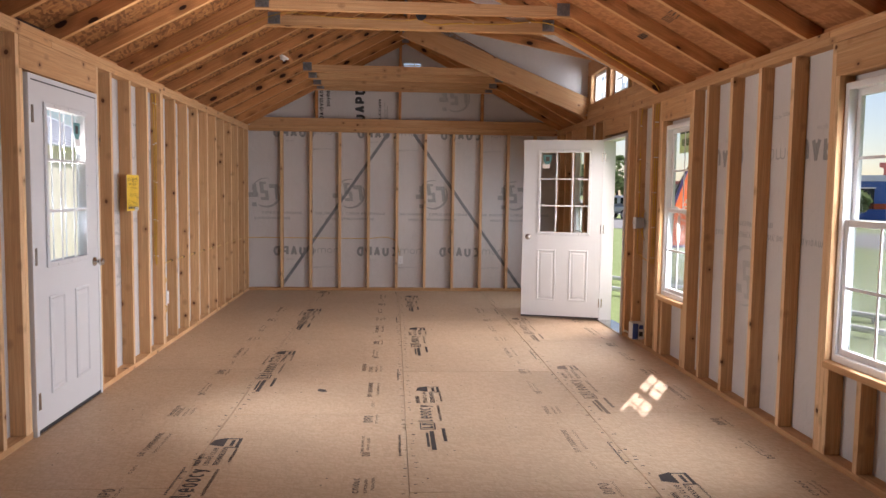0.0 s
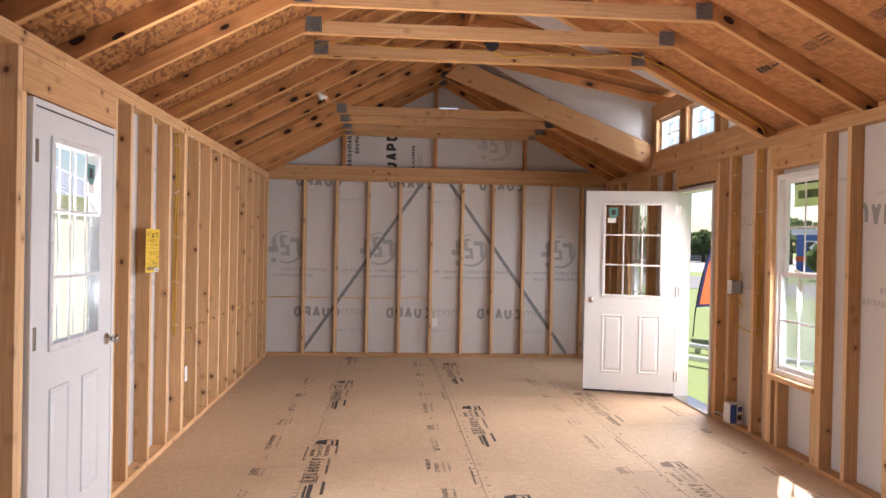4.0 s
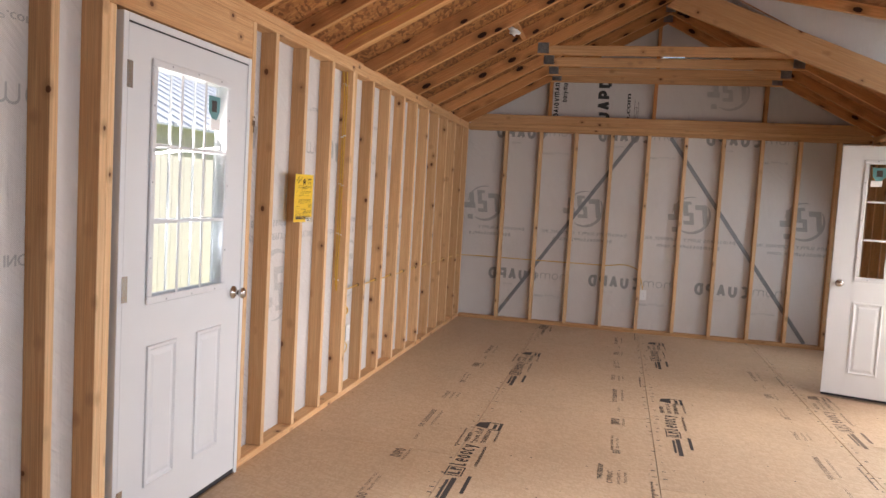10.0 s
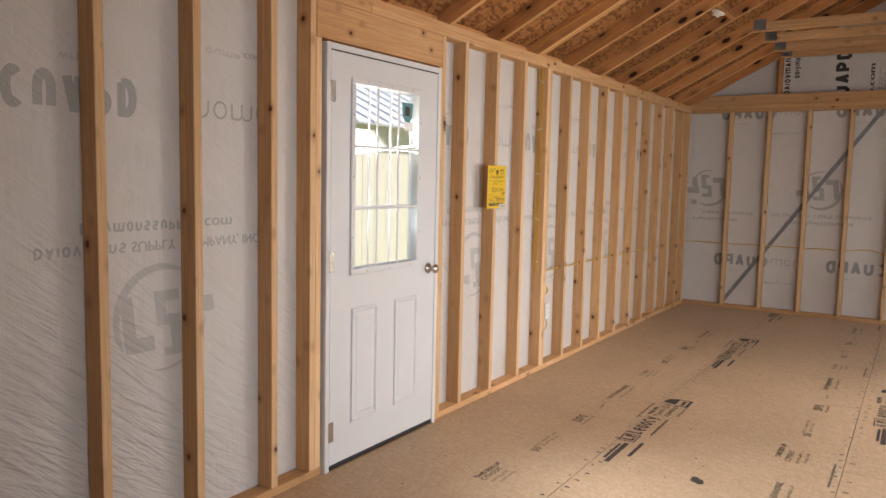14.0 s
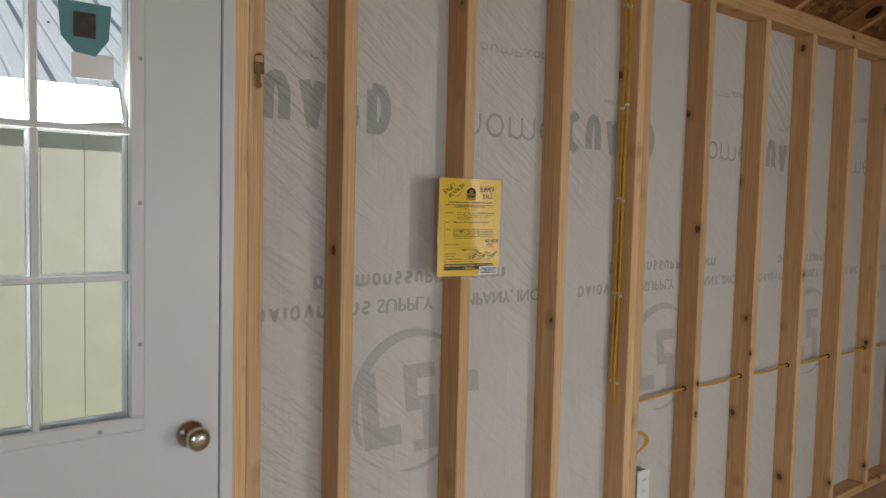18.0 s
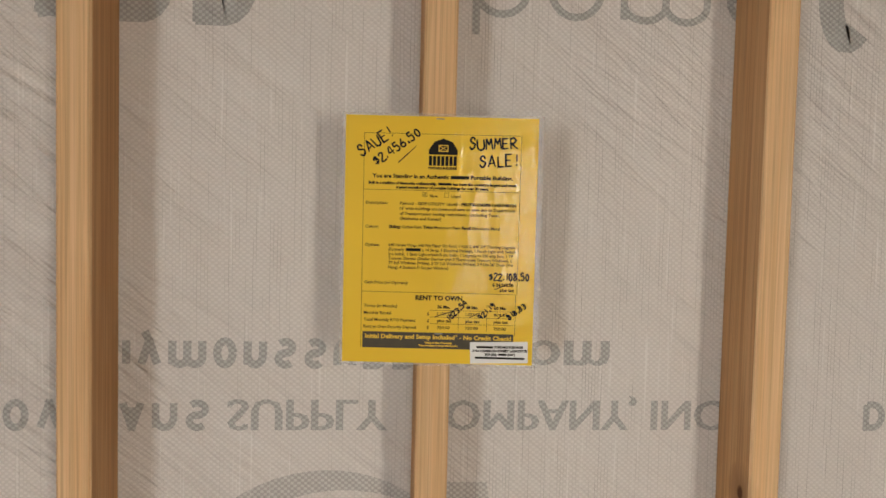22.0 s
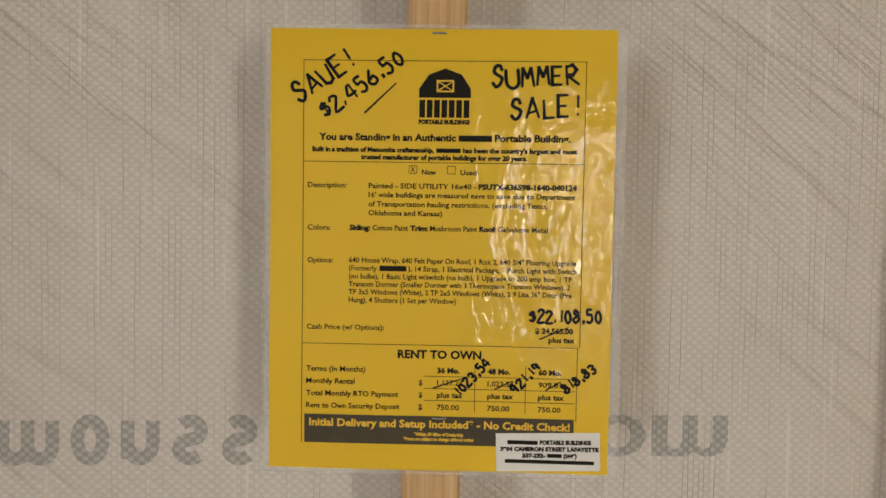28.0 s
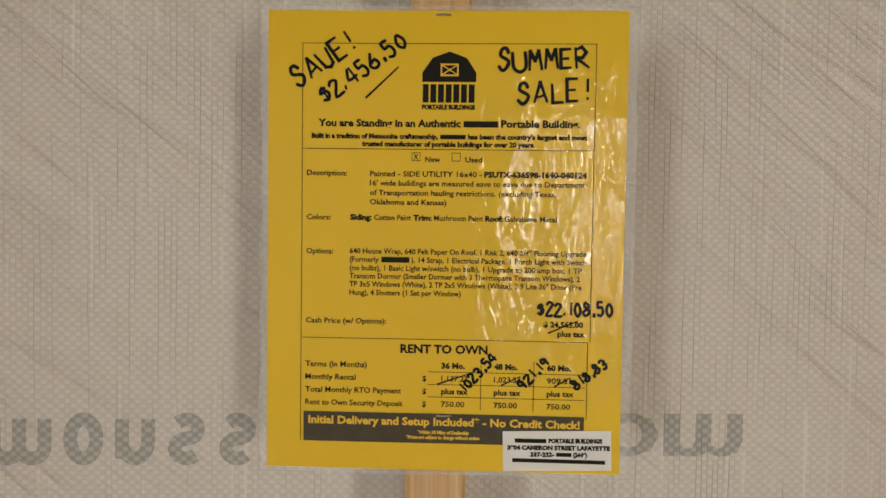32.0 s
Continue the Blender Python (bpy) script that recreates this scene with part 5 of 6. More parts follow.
def wrap_prints(wall, m, starts, base, turned, blocked, lo, hi):
    """Print showing through the wrap from its outer face, again and again along a wall.
    turned: 'v' the sheet hangs head down, 'u' it hangs upright; either way it is seen from behind.
    base: height of the emblem's middle; blocked: openings (u0, u1, v0, v1)."""
    rows = (
        (lambda: emblem_bm(0.500, 0, 0.208), WRAPINK_L if wall is wall_back else WRAPINK_T, (0.29, 0.72, -0.22, 0.22)),
        (lambda: shape_row("daiovmans", 0.0, 0.345, -0.307, -0.267, 0.0092), WRAPINK_S, (0.0, 0.35, -0.31, -0.26)),
        (lambda: words_bm("SUPPLY", 0.366, 0.565, -0.307, 0.040, 0.0036), WRAPINK_S, (0.36, 0.57, -0.31, -0.26)),
        (lambda: words_bm("COMPANY, INC", 0.598, 1.004, -0.307, 0.040, 0.0036), WRAPINK_S, (0.59, 1.01, -0.31, -0.26)),
        (lambda: shape_row("doiymonssupplv", 0.165, 0.672, -0.385, -0.346, 0.0100), WRAPINK_S, (0.16, 0.68, -0.39, -0.34)),
        (lambda: words_bm(".com", 0.685, 0.850, -0.385, 0.0385 * 1.30, 0.0045), WRAPINK_S, (0.68, 0.85, -0.39, -0.34)),
        (lambda: shape_row("cuapd", -0.09 if wall is wall_left else -0.185, 0.400, -0.905, -0.765, 0.034), WRAPINK_L if wall is wall_left else WRAPINK,
         (-0.09 if wall is wall_left else -0.19, 0.40, -0.91, -0.76)),
        (lambda: shape_row("home", 0.66, 1.06, -0.865, -0.790, 0.0095), WRAPINK_L, (0.66, 1.06, -0.87, -0.76)),
        (lambda: shape_row("oump", 0.72, 0.90, -1.075, -1.050, 0.006), WRAPINK_T, (0.72, 0.90, -1.08, -1.04)),
        (lambda: words_bm(".com", 0.905, 1.03, -1.080, 0.026 * 1.3, 0.003), WRAPINK_L, (0.90, 1.03, -1.08, -1.04)),
        (lambda: words_bm("wrap", 0.10, 0.22, -0.965, 0.03, 0.001), WRAPINK_T, (0.10, 0.22, -0.97, -0.93)),
    )
    for u in starts:
        for make, ink, (a, b_, c, d) in rows:
            for lift_v in (0.0,) if turned == 'v' else (0.0, 1.695):
                if turned == 'v':
                    box4 = (u + a, u + b_, base - d, base - c)
                else:
                    box4 = (u - b_, u - a, base + lift_v + c, base + lift_v + d)
                if box4[0] < lo or box4[1] > hi or box4[2] < 0.05 or box4[3] > 2.335 or any(box4[0] < o[1] and box4[1] > o[0] and box4[2] < o[3] and box4[3] > o[2] for o in blocked):
                    continue
                bm = make()
                for v in bm.verts:
                    v.co = (u + v.co.x, base - v.co.y, v.co.z) if turned == 'v' else (u - v.co.x, base + lift_v + v.co.y, v.co.z)
                bmesh.ops.reverse_faces(bm, faces=bm.faces)
                part("printed_mark", bm, ink, wall, m=m)


def seen_from(o):
    return (-o[1], -o[0], o[2], o[3])


wrap_prints(wall_left, M_LEFT, [6.625 + 1.2 * k for k in range(-6, 5)], 0.885, 'v', [LDOOR], 0.0, 11.95)
wrap_prints(wall_right, M_RIGHT, [-6.735 + 1.2 * k for k in range(-5, 6)], 0.885, 'v', [seen_from(o) for o in (RDOOR, WIN1, WIN2, WIN6, ADDED_WIN)], -11.95, 0.0)
wrap_prints(wall_back, M_BACK, [0.73 + 1.195 * k for k in range(0, 5)], 1.395, 'u', [], 0.0, W)
# dark print on the gable's wrap, running upwards
gb = bpy.data.objects["gable_back"]
M_GAB = Matrix(((1, 0, 0, 0), (0, 0, -1, YB + DEPTH - 0.0006), (0, 1, 0, 0), (0, 0, 0, 1)))
M_UP = M_GAB @ Matrix(((0, -1, 0, 0), (1, 0, 0, 0), (0, 0, 1, 0), (0, 0, 0, 1)))     # reads upwards


def gable_print(bm):
    part("printed_mark", bm, WRAPINK2, gb, "black print on the wrap", M_UP)


gable_print(shape_row("daiovman", 2.455, 2.85, -1.045, -0.985, 0.013))
gable_print(shape_row("doiymo", 2.63, 2.85, -1.135, -1.085, 0.011))
gable_print(shape_row("cuapd", 2.30, 2.90, -1.635, -1.490, 0.038))
gable_print(words_bm("p.com", 2.42, 2.745, -1.86, 0.056, 0.009))
for x, z1 in ((1.905, 2.70), (1.925, 2.60), (1.945, 2.65)):
    gable_print(shape_row("oinoiunocniom" if z1 > 2.62 else "inouno", 2.42, z1, -x - 0.011, -x, 0.0026))
bm = emblem_bm(0, 0, 0.20)
for v in bm.verts:
    v.co = (2.93 - v.co.x, 2.79 + v.co.y, v.co.z)
bmesh.ops.reverse_faces(bm, faces=bm.faces)
part("printed_mark", bm, WRAPINK_T, gb, m=M_GAB)

# mill stamps under the right roof boards
DECK_INK = plain("deck_ink", (0.06, 0.035, 0.02), 0.8, 0, 0.4, 60)


def deck_stamp(x, y, rects, word=""):
    """Small print that reads along -y, tops up the slope."""
    ca, sa = math.cos(ANG), math.sin(ANG)
    m = Matrix(((0, -ca, -sa, x), (-1, 0, 0, y), (0, sa, -ca, under(x) + UP - 0.003), (0, 0, 0, 1)))
    b = bmesh.new()
    add_rects(b, rects)
    part("printed_mark", b, DECK_INK, ceiling, m=m)
    if word:
        me = letters(word, 0.05, 0.17, 0.001)
        me.materials.append(DECK_INK)
        part("printed_mark", me, DECK_INK, ceiling, m=m @ pose(0, -0.045, 0))


FINE = [(0.0, 0.12, 0.05 - 0.014 * k, 0.056 - 0.014 * k) for k in range(5)] + [(0.14, 0.15 + 0.02 * (k % 3), 0.06 - 0.017 * k, 0.068 - 0.017 * k) for k in range(5)] + [(0.16, 0.27, 0.062, 0.07), (0.18, 0.26, 0.03, 0.04), (0.17, 0.27, 0.0, 0.006)]
BOLD = [(0.0, 0.04, 0.0, 0.055), (0.05, 0.09, 0.0, 0.055), (0.10, 0.14, 0.0, 0.05)]
deck_stamp(4.0, 7.12, BOLD + [(0.16, 0.28, 0.01, 0.03), (0.16, 0.26, 0.04, 0.045)])
deck_stamp(3.99, 6.55, FINE)
deck_stamp(3.99, 5.93, FINE)
deck_stamp(3.95, 5.60, BOLD + [(0.20, 0.26, -0.02, 0.03)], "MILL 500")
deck_stamp(3.97, 4.72, FINE)

# ---------------------------------------------------------------- printing on the floor
INK_FADED = plain("faded_ink", (0.20, 0.14, 0.095), 0.7, 0, 0.4, 60)


def floor_mark(x, y, rects, tri=(), ink=None, z=0.0012, name="printed_mark"):
    """Marks that read along +y, tops toward -x."""
    b = bmesh.new()
    add_rects(b, rects)
    for t3 in tri:
        b.faces.new([b.verts.new((u, v, 0)) for u, v in t3])
    m = Matrix(((0, -1, 0, x), (1, 0, 0, y), (0, 0, 1, z), (0, 0, 0, 1)))
    return part(name, b, ink or INK, floor, m=m)


def big_mark(x, y, ink=None):
    r = [(0.0, 0.33, 0.035, 0.062), (0.05, 0.30, 0.07, 0.085), (0.14, 0.38, -0.035, -0.015),
         (0.36, 0.37, 0.02, 0.115), (0.485, 0.495, 0.02, 0.115), (0.37, 0.485, 0.107, 0.115), (0.37, 0.485, 0.02, 0.028),
         (0.385, 0.405, 0.035, 0.10), (0.405, 0.43, 0.035, 0.05), (0.445, 0.465, 0.035, 0.10), (0.465, 0.478, 0.07, 0.10)]
    r += bars([(0.54, 0.88, -0.03, -0.012, 16, 0.006), (0.98, 1.22, -0.06, -0.045, 12, 0.006)])
    r += [(1.20, 1.36, -0.055, -0.035), (1.345, 1.36, -0.035, 0.03), (1.20, 1.215, -0.035, 0.02), (1.23, 1.33, -0.02, 0.0)]
    floor_mark(x, y, r, [((1.22, 0.03), (1.37, 0.03), (1.335, 0.10)), ((1.22, 0.03), (1.335, 0.10), (1.25, 0.115))], ink)
    m = Matrix(((0, -1, 0, x), (1, 0, 0, y), (0, 0, 1, 0.0012), (0, 0, 0, 1)))
    for bm_ in (shape_row("l", 0.52, 0.565, 0.03, 0.13, 0.016), shape_row("eoocy", 0.58, 0.88, 0.028, 0.105, 0.016), shape_row("coiiiao clue", 0.93, 1.20, 0.045, 0.075, 0.0055),
                words_bm("MADE WITH", 0.93, 1.105, 0.095, 0.030, 0.003), words_bm("TECHNOLOGY", 0.93, 1.20, -0.005, 0.030, 0.003)):
        part("printed_mark", bm_, ink or INK, floor, m=m)


for y in (1.78, 4.155, 6.53, 8.92, 11.33):
    if y + 1.37 < 12:
        big_mark(1.135, y)
    else:
        floor_mark(1.135, y, bars([(0, 0.30, 0.03, 0.06, 3, 0.01), (0.34, 0.62, 0.02, 0.12, 5, 0.02), (0.2, 0.5, -0.03, -0.01, 8, 0.01)]))
for y in (0.55, 2.93, 5.29, 7.70, 10.12):
    big_mark(2.335, y)
for y in (1.2, 3.55, 5.95, 8.33):
    big_mark(3.52, y, INK_FADED if y > 5 else INK)


def small_marks(x, y0, ink):
    """Small print beside the joints, repeating with the panel's length."""
    for k in range(5):
        y = y0 + 2.40 * k
        if not 0.2 < y < 9.9:
            continue
        m = Matrix(((0, -1, 0, x), (1, 0, 0, y), (0, 0, 1, 0.0012), (0, 0, 0, 1)))
        for code, du, u1, v0, v1, w in (("cniouc", 0.0, 0.19, 0.04, 0.072, 0.007), ("oincoiunn", 0.0, 0.17, 0.0, 0.017, 0.0035), ("nuoicnoi", 0.03, 0.19, -0.035, -0.018, 0.0035),
                                        ("nioc oiunn ioc", 0.55, 0.84, 0.04, 0.056, 0.0035), ("ouin cnoi", 0.60, 0.80, 0.008, 0.024, 0.0035), ("do", 0.50, 0.56, 0.0, 0.045, 0.008),
                                        ("dipo", 1.10, 1.235, 0.0, 0.062, 0.010), ("oincouinc", 1.07, 1.26, -0.03, -0.014, 0.0035), ("sin cuoonaiunoc", 1.68, 2.08, 0.022, 0.058, 0.007),
                                        ("ounicoinaunoicun", 1.73, 2.06, -0.026, -0.009, 0.0035), ("coni", 1.43, 1.55, 0.0, 0.018, 0.004)):
            part("printed_mark", shape_row(code, du, u1, v0, v1, w), ink, floor, m=m)


INK_MID = plain("worn_ink", (0.11, 0.08, 0.06), 0.7, 0, 0.4, 60)
small_marks(0.735, -1.25, INK_MID)
small_marks(1.93, -0.10, INK_MID)
small_marks(3.13, -1.25, INK_FADED)
small_marks(4.16, -0.2, INK_MID)
# the words that can be read on one panel
for x, y in ((0.745, 5.95), (1.925, 7.14)):
    me = letters("THIS SIDE UP", 0.04, 0.24, 0.0006)
    me.materials.append(INK)
    part("printed_words", me, INK, floor, "stencilled words", Matrix(((0, -1, 0, x - 0.09), (1, 0, 0, y), (0, 0, 1, 0.0014), (0, 0, 0, 1))))
rnd = random.Random(4)
b = bmesh.new()
for jx in (1.02, 2.132, 3.34):
    y = 1.0
    while y < 11.9:
        for s in (-1, 1):
            if rnd.random() < 0.72:
                d, h = 0.018 + 0.02 * rnd.random(), 0.004 + 0.012 * rnd.random()
                u = y + rnd.uniform(-0.03, 0.03)
                add_rects(b, [(jx + s * d, jx + s * d + 0.006 + 0.02 * rnd.random(), u, u + h)])
        y += 0.095
    for k in range(5):
        yy = 1.8 + 2.4 * k + rnd.random()
        add_rects(b, [(jx - 0.045, jx - 0.033, yy + 0.02 * i, yy + 0.02 * i + 0.013) for i in range(18)])
part("joint_ticks", b, INK, floor, "small printed ticks beside the joints", pose(0, 0, 0.0011))["kind"] = "stuff"
b = bmesh.new()
for k in range(520):
    x, y, s = rnd.uniform(0.02, W), rnd.uniform(1.0, 11.95), rnd.choice((0.0025, 0.003, 0.004, 0.006))
    if rnd.random() < 0.55:
        y = round(y / 0.4064) * 0.4064 + rnd.uniform(-0.01, 0.01)
    n = 6
    b.faces.new([b.verts.new((x + s * math.cos(6.283 * i / n), y + s * math.sin(6.283 * i / n), 0)) for i in range(n)])
part("nail_heads", b, INK, floor, "dark nail heads and specks", pose(0, 0, 0.0016))["kind"] = "stuff"
b = bmesh.new()
for cx, cy, r in ((1.545, 6.555, 0.032), (1.565, 6.53, 0.02), (1.53, 6.58, 0.018)):
    b.faces.new([b.verts.new((cx + r * (0.8 + 0.3 * rnd.random()) * math.cos(a), cy + r * (0.8 + 0.3 * rnd.random()) * math.sin(a), 0.0001 * cx)) for a in [6.283 * i / 9 for i in range(9)]])
part("stain", b, INK, floor, "small dark stain", pose(0, 0, 0.0013))

# ---------------------------------------------------------------- straps, cables, boxes
for p, q in (((1.965, 2.262), (0.44, 0.04)), ((2.335, 2.262), (3.925, 0.04))):
    st = thing("steel_strap", "flat grey steel wind-brace strap across the studs", "strap", group="wind braces")
    board("band", (p[0], YB + DEPTH - 0.006, p[1]), (q[0], YB + DEPTH - 0.006, q[1]), 0.004, 0.042, st, STRAP, (0, 1, 0))


def cable(name, pts, label, mat=None, r=0.0048):
    c = thing(name, label, "cable", mesh=None)
    me = tube(pts, r)
    me.materials.append(mat or CABLE)
    part("sheath", me, mat or CABLE, c)
    return c


def staple(parent, x, y, z, m=None):
    b = box(-0.010, 0.010, -0.004, 0.0, -0.004, 0.004, 0.001)
    return part("staple", b, PAPER, parent, "white cable staple", pose(x, y, z))


SY = 8.001                                # near side of the cable stud
c = cable("power_cable", [(-0.066, SY - 0.02, 2.26), (-0.062, SY - 0.006, 2.18), (-0.060, SY - 0.005, 1.6), (-0.063, SY - 0.005, 1.1), (-0.058, SY - 0.005, 0.80), (-0.052, SY + 0.01, 0.735)], "yellow power cable stapled down a stud")
for z in (2.18, 1.82, 1.50, 1.16, 0.84):
    staple(c, -0.061, SY - 0.004, z)
c = cable("power_cable", [(-0.040, SY - 0.02, 2.26), (-0.040, SY - 0.006, 2.17), (-0.044, SY - 0.005, 1.6), (-0.046, SY - 0.005, 1.1), (-0.050, SY - 0.005, 0.80), (-0.050, SY + 0.01, 0.735)], "yellow power cable stapled down a stud")
for z in (2.17, 1.83, 1.49, 1.15, 0.835):
    staple(c, -0.043, SY - 0.004, z)
run = [(-0.05, 8.08, 0.742)]
for a in (8.44, 8.85, 9.255, 9.66, 10.065, 10.47, 10.88, 11.285, 11.69):
    run += [(-0.045, a - 0.02, 0.758), (-0.045, a + 0.02, 0.758), (-0.048, a + 0.2, 0.748)]
run += [(-0.03, 11.97, 0.75), (0.03, YB + 0.04, 0.752)]
for x in (0.46, 0.87, 1.28, 1.69):
    run += [(x - 0.02, YB + 0.045, 0.752), (x + 0.02, YB + 0.045, 0.752)]
run += [(2.06, YB + 0.045, 0.74), (2.13, YB + 0.05, 0.60), (2.15, YB + 0.05, 0.50)]
cable("power_cable", run, "yellow power cable threaded through the studs")
for y in (8.44, 8.85, 9.255, 9.66, 10.065):
    part("bored_hole", lathe([(0.011, -0.0005), (0.011, 0.0005)], 14), BLACK, wall_left, m=pose(-0.045, y - 0.0195, 0.758, 90, 0, 0))


def outlet_box(name, label, m):
    """A device box with a white duplex receptacle; local x across, y up, z to the room."""
    o = thing(name, label, "outlet", m)
    part("box", box(-0.03, 0.03, -0.052, 0.052, -0.05, 0.0, 0.003), GREYBOX, o, "dark device box")
    part("plate", box(-0.035, 0.035, -0.058, 0.058, 0.0005, 0.006, 0.002), VINYL, o, "white cover plate")
    for s in (-1, 1):
        f = part("socket", box(-0.014, 0.014, s * 0.02 - 0.013, s * 0.02 + 0.013, 0.006, 0.008, 0.001), VINYL, o)
        for dx in (-0.006, 0.006):
            part("slot", box(dx - 0.001, dx + 0.001, s * 0.02 - 0.002, s * 0.02 + 0.006, 0.008, 0.0083), BLACK, f)
    return o


outlet_box("outlet", "white duplex outlet in a box on a stud", M_BACK @ pose(2.158, 0.448, 0.092))
outlet_box("outlet", "white duplex outlet in a dark box on a stud", M_LEFT @ pose(8.112, 0.448, 0.091))
cable("cable_loop", [(-0.03, 8.085, 0.55), (-0.03, 8.13, 0.565), (-0.02, 8.165, 0.60), (-0.03, 8.13, 0.635), (-0.04, 8.085, 0.62)], "loop of pale yellow cable above an outlet", CABLE, 0.004)
cable("cable_loop", [(-0.04, 8.085, 0.54), (-0.025, 8.14, 0.575), (-0.02, 8.15, 0.61), (-0.03, 8.085, 0.645)], "loop of pale yellow cable above an outlet", CABLE, 0.004)
cable("cable_loop", [(-0.03, 8.085, 0.385), (-0.02, 8.14, 0.37), (-0.02, 8.17, 0.33), (-0.03, 8.13, 0.29), (-0.04, 8.085, 0.285)], "loop of pale yellow cable below an outlet", CABLE, 0.004)

sw = thing("switch_box", "grey double switch box with white switches on a stud", "switch box", pose(W, 8.335, 1.165))
part("box", box(-0.012, 0.07, -0.036, 0.036, -0.052, 0.052, 0.003), GREYBOX, sw)
part("plate", box(-0.020, -0.0125, -0.040, 0.038, -0.057, 0.057, 0.002), WHITE, sw, "white switch plate")
for s in (-1, 1):
    part("toggle", box(-0.030, -0.0205, s * 0.018 - 0.004, s * 0.018 + 0.004, -0.008, 0.010, 0.002), WHITE, sw)
for k, (dy, z0, z1) in enumerate(((-0.02, 1.11, 1.02), (-0.03, 1.22, 1.29), (-0.045, 1.12, 1.00))):
    cable("cable_tail", [(W + 0.05, 8.335 + dy, z0), (W + 0.03, 8.27 + dy, (z0 + z1) / 2), (W + 0.06, 8.30 + dy, z1)], "short tail of yellow cable at the switch box", CABLE, 0.004)
for y, xs, z1 in ((7.955, (4.425, 4.445), 0.80), (8.374, (4.43,), 0.86)):
    for x in xs:
        c = cable("power_cable", [(x, y - 0.03, 2.27), (x, y - 0.005, 2.18), (x + 0.002, y - 0.005, 1.5), (x, y - 0.005, z1)], "yellow power cable stapled down a stud")
        for z in (2.1, 1.78, 1.46, 1.14, 0.86):
            if z > z1:
                staple(c, x, y - 0.004, z)
cable("power_cable", [(4.45, 8.36, 0.86), (4.44, 8.2, 0.83), (4.45, 7.99, 0.81)], "yellow power cable between two studs")
carton = thing("carton", "small white carton with a blue label resting on the bottom plate", "carton", pose(4.425, 8.305, TH))
part("body", box(-0.055, 0.055, -0.062, 0.062, 0.0, 0.158, 0.002), PAPER, carton)
part("label_panel", box(-0.0548, 0.0, -0.0635, -0.0622, 0.002, 0.156), BLUE, carton, "dark blue printed panel")
part("picture", box(0.008, 0.045, -0.0635, -0.0622, 0.03, 0.075), INK, carton, "dark printed picture")
part("print_block", box(0.008, 0.048, -0.0635, -0.0622, 0.10, 0.14), BLUE, carton)
cable("white_wire", [(4.40, 8.60, 0.05), (4.38, 8.52, 0.075), (4.41, 8.45, 0.06), (4.43, 8.43, 0.05)], "bit of pale cable on the bottom plate", WCABLE, 0.008)

# lampholder on the rafters, junction box and cable on the double truss
lamp = thing("lamp_holder", "round white lamp holder on a rafter block, no bulb", "lamp holder", pose(0.90, 9.22, under(0.90) + 0.005, 180, 0, 0) @ pose(0, 0, 0, 0, -math.degrees(ANG), 0))
part("base", lathe([(0.055, 0), (0.058, 0.012), (0.05, 0.022), (0.03, 0.03), (0.026, 0.05), (0.02, 0.05)], 22), VINYL, lamp)
part("socket", lathe([(0.016, 0.05), (0.016, 0.052)], 16), BLACK, lamp)
blk = thing("lamp_block", "short pine block between two rafters", "block")
board("block", (0.90, 9.09, under(0.90) + 0.055), (0.90, 9.66, under(0.90) + 0.055), TH, 0.09, blk, RAFT, (1, 0, SLOPE))
jb = thing("junction_box", "black round junction box on the collar tie", "junction box", pose(2.27, 7.826, 2.962, 90, 0, 0))
part("box", lathe([(0.045, 0), (0.048, 0.03), (0.04, 0.035)], 18), BLACK, jb)
yr = 7.824
c = cable("power_cable", [(2.28, yr - 0.01, 2.95), (2.30, yr - 0.008, 2.905), (2.6, yr - 0.006, 2.90), (3.0, yr - 0.006, 2.905), (3.32, yr - 0.006, 2.93), (3.5, yr - 0.006, 2.885),
                          (3.9, yr - 0.006, 2.675), (4.25, yr - 0.006, 2.49), (4.36, yr - 0.006, 2.42), (4.42, yr + 0.02, 2.345)], "yellow power cable along the truss and down a rafter")
for x, z in ((2.72, 2.903), (3.22, 2.925), (3.42, 2.92), (3.9, 2.677), (4.2, 2.515)):
    staple(c, x, yr - 0.005, z)
cable("power_cable", [(2.26, yr - 0.01, 2.95), (2.2, yr - 0.006, 2.92), (1.9, yr - 0.006, 2.915), (1.5, yr - 0.006, 2.92), (1.1, yr - 0.006, 2.945), (0.9, yr - 0.006, 2.88), (0.3, yr - 0.006, 2.565), (0.02, yr - 0.006, 2.41), (-0.05, yr + 0.05, 2.34)], "yellow power cable along the truss to the wall", CABLE, 0.0026)

# key on a nail, tags on the glass
KEYBRASS = plain("dull_brass", (0.16, 0.105, 0.05), 0.4, 0.7, 0.2, 40)
key = thing("key", "dark brass key on a ring hanging from a nail", "key", pose(0.004, 6.588, 1.80))
part("nail", lathe([(0.0015, 0), (0.0015, 0.012), (0.004, 0.0125), (0.004, 0.0135)], 10), KEYBRASS, key, m=pose(-0.004, 0, 0.0, 0, 90, 0))
me = tube([(0.006, 0.012 * math.cos(a), -0.011 + 0.012 * math.sin(a)) for a in [6.283 * i / 12 for i in range(13)]], 0.0011)
me.materials.append(KEYBRASS)
part("ring", me, KEYBRASS, key)
b = bmesh.new()
add_box(b, 0.004, 0.0065, -0.0125, 0.0125, -0.045, -0.018, 0, 0.001)
add_box(b, 0.0042, 0.0063, -0.005, 0.004, -0.078, -0.044)
add_box(b, 0.0042, 0.0063, 0.004, 0.006, -0.075, -0.066)
